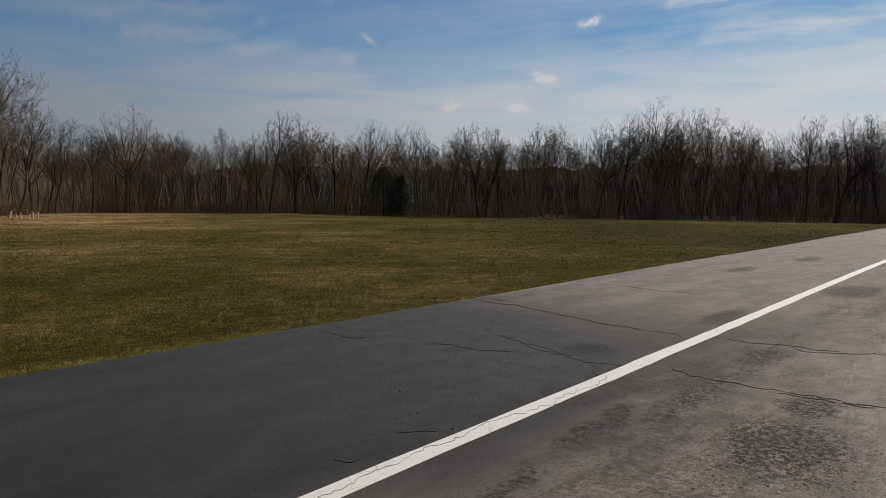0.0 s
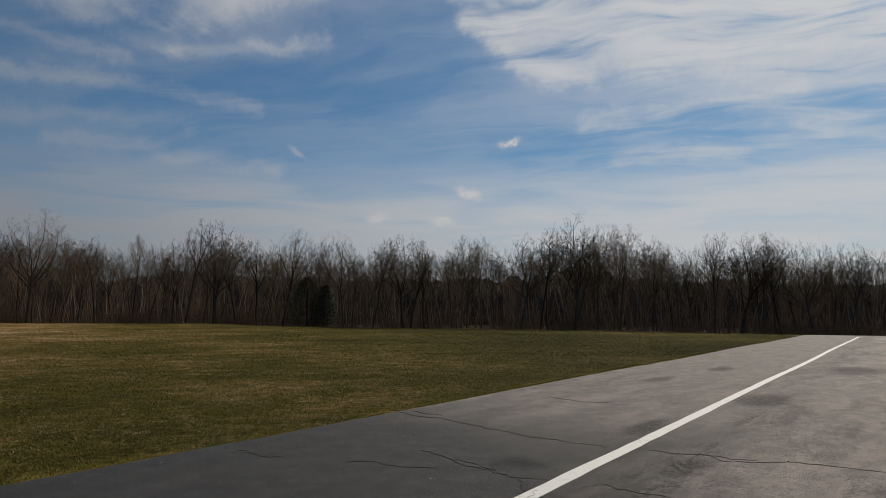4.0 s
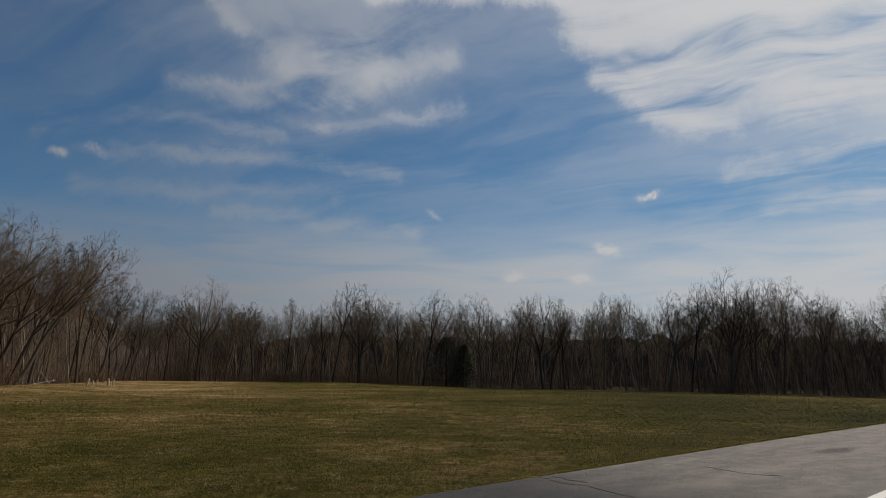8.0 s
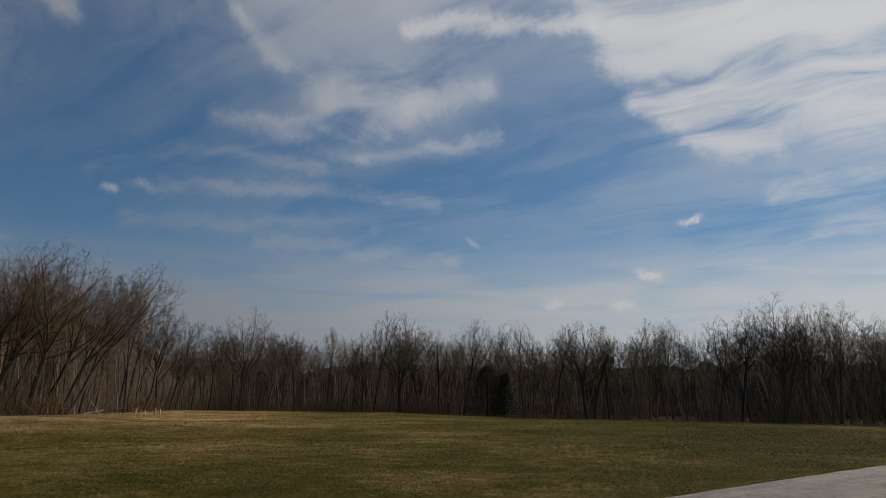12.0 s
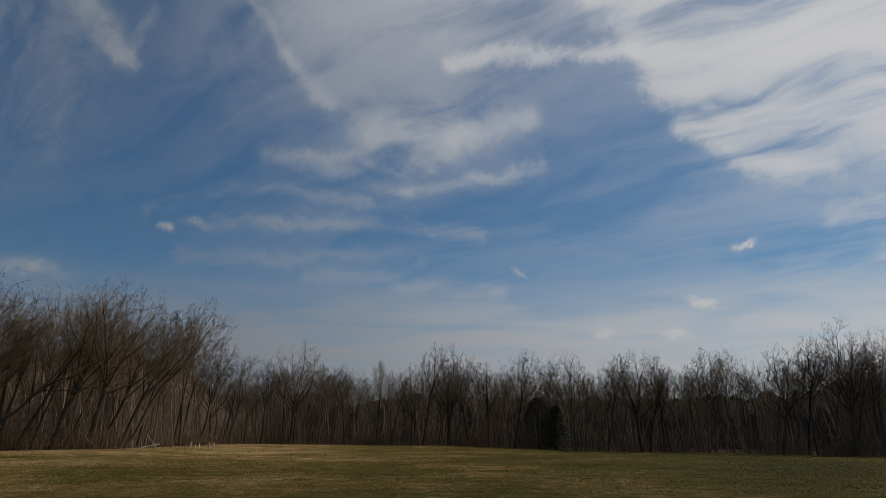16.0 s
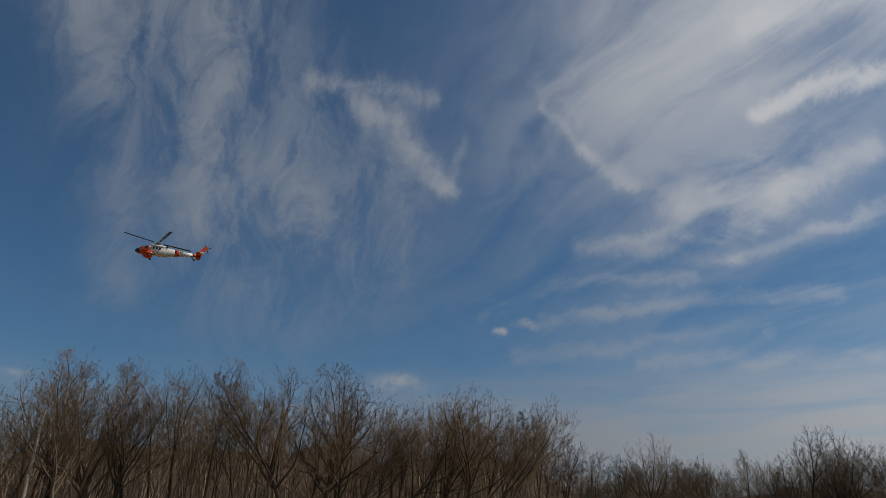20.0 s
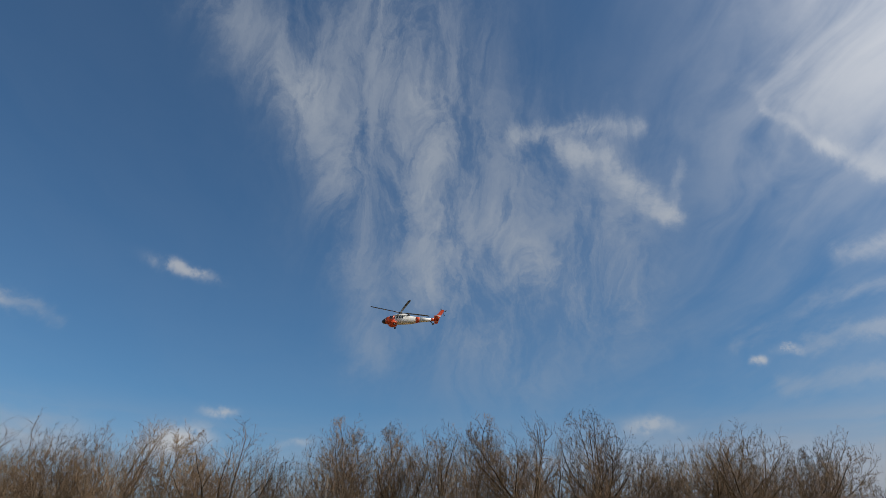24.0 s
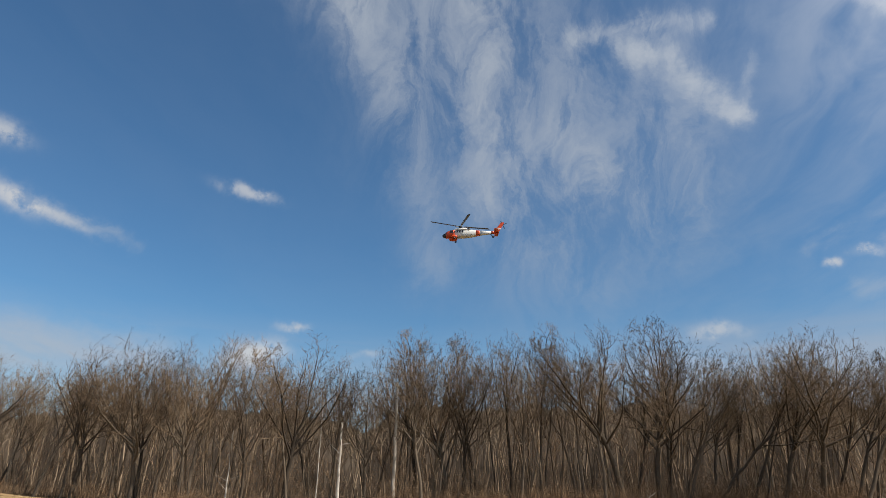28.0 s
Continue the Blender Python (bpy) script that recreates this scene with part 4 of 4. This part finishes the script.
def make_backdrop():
    """A sheet standing in for the depth of the woods far behind, closing the view between the trunks."""
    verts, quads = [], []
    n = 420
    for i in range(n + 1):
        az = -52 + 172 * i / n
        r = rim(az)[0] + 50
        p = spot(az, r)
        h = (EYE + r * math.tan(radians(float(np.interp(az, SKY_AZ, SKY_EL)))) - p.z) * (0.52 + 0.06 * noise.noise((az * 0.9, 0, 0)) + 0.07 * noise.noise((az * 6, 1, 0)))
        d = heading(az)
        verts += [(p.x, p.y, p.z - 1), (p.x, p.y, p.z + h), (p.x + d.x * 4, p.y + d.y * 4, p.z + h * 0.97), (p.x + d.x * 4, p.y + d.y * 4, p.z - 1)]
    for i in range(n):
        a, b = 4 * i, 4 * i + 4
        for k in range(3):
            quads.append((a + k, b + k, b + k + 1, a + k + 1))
    m, g = surface("woods_depth_shade", 1.0, 0.0)
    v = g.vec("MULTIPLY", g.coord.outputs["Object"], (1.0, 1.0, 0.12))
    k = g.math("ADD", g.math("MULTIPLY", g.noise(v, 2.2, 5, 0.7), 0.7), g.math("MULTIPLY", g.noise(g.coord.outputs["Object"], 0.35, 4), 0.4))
    # the gloom deep between the trunks is painted in as dark streaked brown
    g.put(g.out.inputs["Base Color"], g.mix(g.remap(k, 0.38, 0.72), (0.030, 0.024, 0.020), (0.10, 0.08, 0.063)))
    tagged(new("backdrop", mesh_of("backdrop", verts, quads, [m])), "dark brown sheet standing in for the shaded depth of the distant woods", "woods", kind="structure")


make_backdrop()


# ---- single things along the woods ----
def lathe_between(points, radii, sides=8):
    """A closed crooked limb as a bmesh."""
    v, q = tube(points, radii, sides)
    bm = bmesh.new()
    vs = [bm.verts.new(p) for p in v]
    for f in q:
        bm.faces.new([vs[i] for i in f])
    bm.faces.new(vs[:sides][::-1])
    bm.faces.new(vs[-sides:])
    bmesh.ops.recalc_face_normals(bm, faces=bm.faces)
    return bm


def make_snag(az, deep, el, radius, seed, label):
    """A dead trunk, barkless and broken off, with stubs."""
    rng = random.Random(seed)
    r = rim(az)[0] + deep
    base = spot(az, r)
    tall = to_top(az, r, el)
    top = new("dead_tree")
    top.matrix_world = Matrix.Translation(base)
    n = 9
    pts = [(0.12 * noise.noise((i * 0.7, seed, 0)), 0.12 * noise.noise((seed, i * 0.7, 3)), -0.2 + (tall + 0.2) * i / n) for i in range(n + 1)]
    bm = lathe_between(pts, [radius * (1.15 - 0.45 * i / n) for i in range(n + 1)])
    for v in bm.verts:
        if v.co.z > tall - 0.05:
            v.co.z += rng.uniform(-0.1, 0.5)
    part("trunk", bm, PALE, top)
    for i in range(4):
        k = rng.randrange(3, n)
        a = rng.uniform(0, 6.28)
        p = Vector(pts[k])
        d = Vector((math.cos(a), math.sin(a), rng.uniform(0.2, 1.0))) * rng.uniform(0.4, 1.3)
        part("stub", lathe_between([p, p + d * 0.5 + Vector((0, 0, 0.05)), p + d], [radius * 0.4, radius * 0.28, radius * 0.12], 5), PALE, top)
    return tagged(top, label, "dead tree")


make_snag(73.3, 3.3, 7.85, 0.17, 1, "tall barkless white dead trunk, broken off at the top")
make_snag(77.8, 2.6, 4.4, 0.14, 2, "shorter pale dead trunk with a snapped crown")
make_snag(79.5, 3.0, 6.0, 0.05, 3, "thin grey dead trunk among the saplings")
make_snag(86.5, 2.5, 3.4, 0.07, 4, "thin pale dead trunk with broken stubs")


def make_fallen(az, deep, length, turn, tilt, radius, seed, label):
    """A fallen limb with a few side branches."""
    rng = random.Random(seed)
    top = new("fallen_branch")
    base = spot(az, rim(az)[0] + deep)
    top.matrix_world = Matrix.Translation(base + Vector((0, 0, radius * 0.6))) @ pose(0, 0, 0, 0, 0, turn)
    c, s = math.cos(radians(tilt)), math.sin(radians(tilt))
    pts = [Vector((length * c * i / 5, 0.15 * noise.noise((i, seed, 0)), length * s * i / 5)) for i in range(6)]
    part("limb", lathe_between(pts, [radius * (1 - 0.13 * i) for i in range(6)], 6), PALE, top)
    for i in range(3):
        p = pts[2 + i]
        d = Vector((rng.uniform(0.2, 0.8), rng.uniform(-0.6, 0.6), rng.uniform(0.3, 0.9))) * length * 0.3
        part("branch", lathe_between([p, p + d * 0.5, p + d + Vector((0, 0, 0.1))], [radius * 0.5, radius * 0.35, radius * 0.15], 5), PALE, top)
    return tagged(top, label, "branch")


make_fallen(53.5, -1.4, 1.8, 40, 38, 0.06, 1, "bleached forked branch lying at the edge of the grass")
make_fallen(53.2, -1.3, 1.2, 150, 30, 0.05, 2, "short bleached branch propped in the grass")
make_fallen(36.0, 0.3, 2.6, 150, 28, 0.07, 3, "pale fallen limb leaning in the brush")
make_fallen(37.0, 0.2, 2.2, 60, 10, 0.06, 4, "pale fallen limb lying in the brush")
make_fallen(84.0, -0.6, 3.4, 20, 14, 0.08, 5, "grey fallen limb in the hollow")
make_fallen(40.0, 0.4, 2.4, 200, 40, 0.06, 6, "grey fallen limb leaning on the brush")


POST = bark("weathered_post", (0.42, 0.34, 0.24), (0.66, 0.56, 0.42))


def make_post(az, r, tall, wide, lean, turn, label):
    """A short weathered post, split at the top."""
    bm = bmesh.new()
    bmesh.ops.create_cone(bm, cap_ends=True, segments=7, radius1=wide, radius2=wide * 0.8, depth=tall)
    for v in bm.verts:
        v.co.z += tall / 2 - 0.05
        if v.co.z > tall * 0.5:
            v.co.z += 0.12 * tall * math.sin(v.co.x * 40)
            v.co.x += lean * tall
    bmesh.ops.bevel(bm, geom=bm.edges, offset=0.008, segments=1, affect="EDGES")
    me = bpy.data.meshes.new("post")
    bm.to_mesh(me)
    bm.free()
    me.materials.append(POST)
    ob = new("post", me)
    ob.matrix_world = Matrix.Translation(spot(az, r)) @ pose(0, 0, 0, 0, 0, turn)
    return tagged(ob, label, "post", "pale posts by the brush")


make_post(33.55, 79, 0.75, 0.12, 0.25, 30, "pale weathered post leaning over in the grass")
make_post(33.15, 80, 0.6, 0.07, 0.1, 80, "thin pale post at the field's edge")
make_post(32.8, 81, 0.55, 0.08, -0.15, 10, "thin pale post at the field's edge")
make_post(32.1, 84, 0.75, 0.15, 0.0, 50, "thick pale weathered post at the field's edge")
make_post(31.75, 85, 0.66, 0.11, 0.3, 120, "pale weathered post leaning over in the grass")
make_post(-24.0, 104, 0.4, 0.10, 0.0, 0, "pale stump at the foot of the woods")
make_post(-28.2, 104, 0.45, 0.12, 0.0, 40, "pale stump at the foot of the woods")


def make_evergreen(az, deep, el, wide):
    """A dark cedar: a trunk and tiers of drooping sprays."""
    r = rim(az)[0] + deep
    tall = to_top(az, r, el)
    top = new("evergreen_tree")
    top.matrix_world = Matrix.Translation(spot(az, r))
    part("trunk", lathe_between([(0, 0, -0.2), (0.05, 0, tall * 0.5), (0, 0.04, tall * 0.97)], [0.16, 0.1, 0.02]), BARK, top)
    rng = np.random.default_rng(3)
    n = 4200
    h = rng.random(n) ** 0.8
    z = 0.05 + h * (tall - 0.1)
    reach = wide * (1 - h ** 2.2) ** 0.75 * (0.75 + 0.35 * np.sin(z * 3.0 + rng.normal(0, 0.6, n)) ** 2) * np.sqrt(rng.random(n))
    a = rng.uniform(0, 6.283, n)
    p = np.stack([np.cos(a) * reach, np.sin(a) * reach, z], 1)
    out = np.stack([np.cos(a), np.sin(a), rng.uniform(-0.3, 0.5, n)], 1) * rng.uniform(0.25, 0.75, n)[:, None]
    side = np.stack([-np.sin(a), np.cos(a), rng.normal(0, 0.5, n)], 1) * rng.uniform(0.05, 0.14, n)[:, None]
    verts = np.stack([p - side, p + out * 0.5 + (0, 0, 0.05), p + side, p + out], 1).reshape(-1, 3)
    quads = np.arange(4 * n).reshape(-1, 4)
    ob = new("crown", mesh_of("crown", verts, quads, [plain("cedar_needles", (0.050, 0.058, 0.034), 0.8, 0.2, 0.5)]))
    ob.parent = top
    return tagged(top, "dark evergreen cedar among the bare trees", "tree")


make_evergreen(5.2, 2.0, 3.3, 3.5)
make_evergreen(3.7, 4.0, 2.6, 2.4)

# ---- helicopter ----
ORANGE = plain("orange_red_paint", (0.62, 0.075, 0.018), 0.35, 0.5, 0.12)
WHITE = plain("white_paint", (0.74, 0.74, 0.72), 0.35, 0.5, 0.08)
BLACK = plain("black_plastic", (0.015, 0.015, 0.017), 0.45, 0.5, 0.3)
GLASS = plain("dark_canopy", (0.012, 0.013, 0.016), 0.12, 0.6, 0.2)
BLADE = plain("rotor_carbon", (0.035, 0.042, 0.055), 0.4, 0.5, 0.2)
GREY = plain("grey_metal", (0.30, 0.30, 0.30), 0.4, 0.5, 0.2)

# length from the nose, half width, top and floor, all in metres
HULL = [(0.0, 0.018, -0.065, -0.09), (0.03, 0.05, -0.035, -0.118), (0.09, 0.085, 0.0, -0.135), (0.17, 0.11, 0.045, -0.142), (0.26, 0.12, 0.075, -0.144), (0.36, 0.122, 0.08, -0.144),
        (0.60, 0.122, 0.08, -0.142), (0.78, 0.112, 0.076, -0.128), (0.92, 0.092, 0.064, -0.104), (1.02, 0.074, 0.054, -0.080), (1.20, 0.058, 0.040, -0.060), (1.44, 0.044, 0.030, -0.040)]


def hull(a, b):
    """The skin of the body between two lengths from the nose."""
    xs, ws, ts, fs = (np.array(c) for c in zip(*HULL))
    cuts = sorted({a, b, *[x for x in xs if a < x < b]})
    bm = bmesh.new()
    rings = []
    for x in cuts:
        w, t, f = np.interp(x, xs, ws), np.interp(x, xs, ts), np.interp(x, xs, fs)
        ring = []
        for i in range(16):
            c, s = math.cos(i * math.pi / 8), math.sin(i * math.pi / 8)
            p = 0.62
            ring.append(bm.verts.new((-x, math.copysign(abs(c) ** p, c) * w, (t + f) / 2 + math.copysign(abs(s) ** p, s) * (t - f) / 2)))
        rings.append(ring)
    for r, q in zip(rings, rings[1:]):
        for i in range(16):
            bm.faces.new((r[i], r[(i + 1) % 16], q[(i + 1) % 16], q[i])).smooth = True
    bm.faces.new(rings[0])
    bm.faces.new(rings[-1][::-1])
    bmesh.ops.recalc_face_normals(bm, faces=bm.faces)
    return bm


def slab(points, thick, axis="y", bevel=0.006):
    """A plate with that outline (two coordinates across the axis) and thickness, edges rounded."""
    bm = bmesh.new()
    at = {"y": lambda u, v, t: (u, t, v), "z": lambda u, v, t: (u, v, t), "x": lambda u, v, t: (t, u, v)}[axis]
    low, high = ([bm.verts.new(at(u, v, t)) for u, v in points] for t in (-thick / 2, thick / 2))
    n = len(points)
    bm.faces.new(low[::-1])
    bm.faces.new(high)
    for i in range(n):
        bm.faces.new((low[i], low[(i + 1) % n], high[(i + 1) % n], high[i]))
    bmesh.ops.recalc_face_normals(bm, faces=bm.faces)
    if bevel:
        bmesh.ops.bevel(bm, geom=bm.edges, offset=bevel, segments=2, affect="EDGES")
    return bm


def moved(bm, m):
    bmesh.ops.transform(bm, matrix=m, verts=bm.verts)
    return bm


def ball(x, y, z, sx, sy, sz, u=14, v=9):
    bm = bmesh.new()
    bmesh.ops.create_uvsphere(bm, u_segments=u, v_segments=v, radius=1)
    for f in bm.faces:
        f.smooth = True
    return moved(bm, Matrix.LocRotScale((x, y, z), None, (sx, sy, sz)))


def rod(a, b, r, sides=8):
    return lathe_between([Vector(a), (Vector(a) + Vector(b)) / 2, Vector(b)], [r, r, r], sides)


def make_wheel(x, y, z, r, parent):
    bm = bmesh.new()
    bmesh.ops.create_cone(bm, cap_ends=True, segments=16, radius1=r, radius2=r, depth=r * 0.8)
    bmesh.ops.bevel(bm, geom=bm.edges, offset=r * 0.2, segments=2, affect="EDGES")
    tyre = part("wheel", moved(bm, pose(x, y, z, 90)), BLACK, parent, "small black tyre")
    bm = bmesh.new()
    bmesh.ops.create_cone(bm, cap_ends=True, segments=12, radius1=r * 0.45, radius2=r * 0.45, depth=r * 0.9)
    part("rim", moved(bm, pose(x, y, z, 90)), GREY, tyre)


def make_helicopter():
    top = new("helicopter")
    part("radome", hull(0.0, 0.11), BLACK, top, "black nose cone")
    nose = part("nose", hull(0.11, 0.36), ORANGE, top, "orange-red nose and cockpit")
    body = part("cabin", hull(0.36, 0.93), WHITE, top, "white cabin")
    part("stripe", hull(0.93, 1.04), ORANGE, top, "orange-red band round the boom root")
    part("tail_boom", hull(1.04, 1.36), WHITE, top, "white tail boom")
    tail = part("tail_cone", hull(1.36, 1.44), ORANGE, top, "orange-red tail cone")
    for side in (1, -1):
        y = side * 0.12
        # cockpit glass, cabin windows and door lines
        part("windscreen", moved(slab([(-0.10, 0.0), (-0.185, 0.065), (-0.20, -0.03), (-0.12, -0.05)], 0.012), Matrix.Translation((0, side * 0.096, -0.005)) @ pose(0, 0, 0, 0, 0, side * 14)), GLASS, nose, "dark windscreen")
        part("cockpit_window", moved(slab([(-0.225, -0.04), (-0.225, 0.045), (-0.31, 0.05), (-0.31, -0.04)], 0.012), Matrix.Translation((0, side * 0.116, 0))), GLASS, nose, "dark cockpit side window")
        for x in (-0.43, -0.50, -0.57):
            part("cabin_window", moved(slab([(x + 0.024, -0.025), (x + 0.024, 0.04), (x - 0.024, 0.04), (x - 0.024, -0.025)], 0.012, bevel=0.005), Matrix.Translation((0, y, 0))), GLASS, body, "dark cabin window")
        part("door_rail", moved(slab([(-0.40, 0.066), (-0.40, 0.074), (-0.78, 0.070), (-0.78, 0.062)], 0.008, bevel=0.002), Matrix.Translation((0, side * 0.121, -0.01))), GREY, body)
        part("engine_cowling", ball(-0.54, side * 0.075, 0.082, 0.20, 0.05, 0.04), WHITE, top, "white engine cowling")
        part("exhaust", ball(-0.74, side * 0.09, 0.085, 0.045, 0.026, 0.026, 10, 7), BLACK, top, "black exhaust outlet")
        part("sponson", ball(-0.33, side * 0.125, -0.14, 0.085, 0.04, 0.04), ORANGE, top, "orange wheel sponson")
        part("strut", rod((-0.31, side * 0.12, -0.13), (-0.36, side * 0.15, -0.19), 0.01), BLACK, top)
        make_wheel(-0.36, side * 0.16, -0.195, 0.03, top)
        part("stabilator", moved(slab([(-1.45, 0.0), (-1.44, side * 0.30), (-1.54, side * 0.30), (-1.58, 0.0)], 0.016, "z"), Matrix.Translation((0, 0, 0.0))), ORANGE, tail, "orange-red stabilator")
    part("belly_tank", ball(-0.30, 0.0, -0.165, 0.12, 0.085, 0.07), ORANGE, top, "orange belly tank")
    part("rotor_fairing", ball(-0.52, 0, 0.09, 0.24, 0.065, 0.05), WHITE, top, "white gearbox fairing")
    fin = part("tail_fin", slab([(-1.33, 0.02), (-1.43, 0.035), (-1.64, 0.29), (-1.73, 0.29), (-1.58, 0.02), (-1.52, -0.055), (-1.36, -0.04)], 0.042, bevel=0.012), ORANGE, top, "swept orange-red tail fin")
    part("fin_stripe", moved(slab([(-1.475, 0.10), (-1.50, 0.13), (-1.63, 0.115), (-1.61, 0.075)], 0.046, bevel=0.002), Matrix.Identity(4)), WHITE, fin, "white band across the fin")
    # tail wheel
    part("tail_strut", rod((-1.33, 0, -0.04), (-1.40, 0, -0.115), 0.011), BLACK, top)
    make_wheel(-1.41, 0.0, -0.13, 0.032, top)
    # tail rotor on the far side
    hub = part("tail_rotor_hub", moved(rod((-1.68, -0.02, 0.24), (-1.68, -0.06, 0.24), 0.014), Matrix.Identity(4)), BLACK, top)
    for k in range(4):
        m = Matrix.Translation((-1.68, -0.056, 0.24)) @ pose(0, 0, 0, 0, 25 + 90 * k, 0)
        part("tail_rotor_blade", moved(slab([(0.015, -0.009), (0.12, -0.011), (0.12, 0.011), (0.015, 0.009)], 0.006, bevel=0.002), m), BLADE, hub)
    # main rotor at rest
    mast = part("rotor_mast", rod((-0.50, 0, 0.12), (-0.503, 0, 0.19), 0.018), BLACK, top)
    disc = Matrix.Translation((-0.503, 0, 0.19)) @ pose(0, 0, 0, 0, -1, 0)
    part("rotor_hub", moved(ball(0, 0, 0, 0.06, 0.06, 0.022, 12, 7), disc), BLACK, top, "black rotor head")
    for k in range(4):
        m = disc @ pose(0, 0, 0, 0, 0, 90 * k + 20)
        blade = part("rotor_blade", moved(slab([(0.12, -0.030), (0.80, -0.036), (0.86, -0.010), (0.86, 0.032), (0.12, 0.030)], 0.009, "z", 0.003), m @ pose(0, 0, 0.005, -6, -2.5, 0)), BLADE, top, "dark rotor blade")
        part("blade_grip", moved(rod((0.04, 0, 0.0), (0.15, 0, 0.004), 0.014), m), GREY, blade)
    part("antenna", rod((-0.98, 0, 0.06), (-1.02, 0, 0.13), 0.005, 6), BLACK, top)
    az, el, away = 67.0, 21.2, 18.2
    eye = Vector((0, 0, EYE))
    middle = eye + heading(az, el) * away
    face = pose(0, 0, 0, 0, 0.5, 90 + az + 90 - 3)
    top.matrix_world = Matrix.Translation(middle) @ face @ Matrix.Translation((0.80, 0, 0.0))
    return tagged(top, "white and orange-red model rescue helicopter hovering over the field", "helicopter")


make_helicopter()
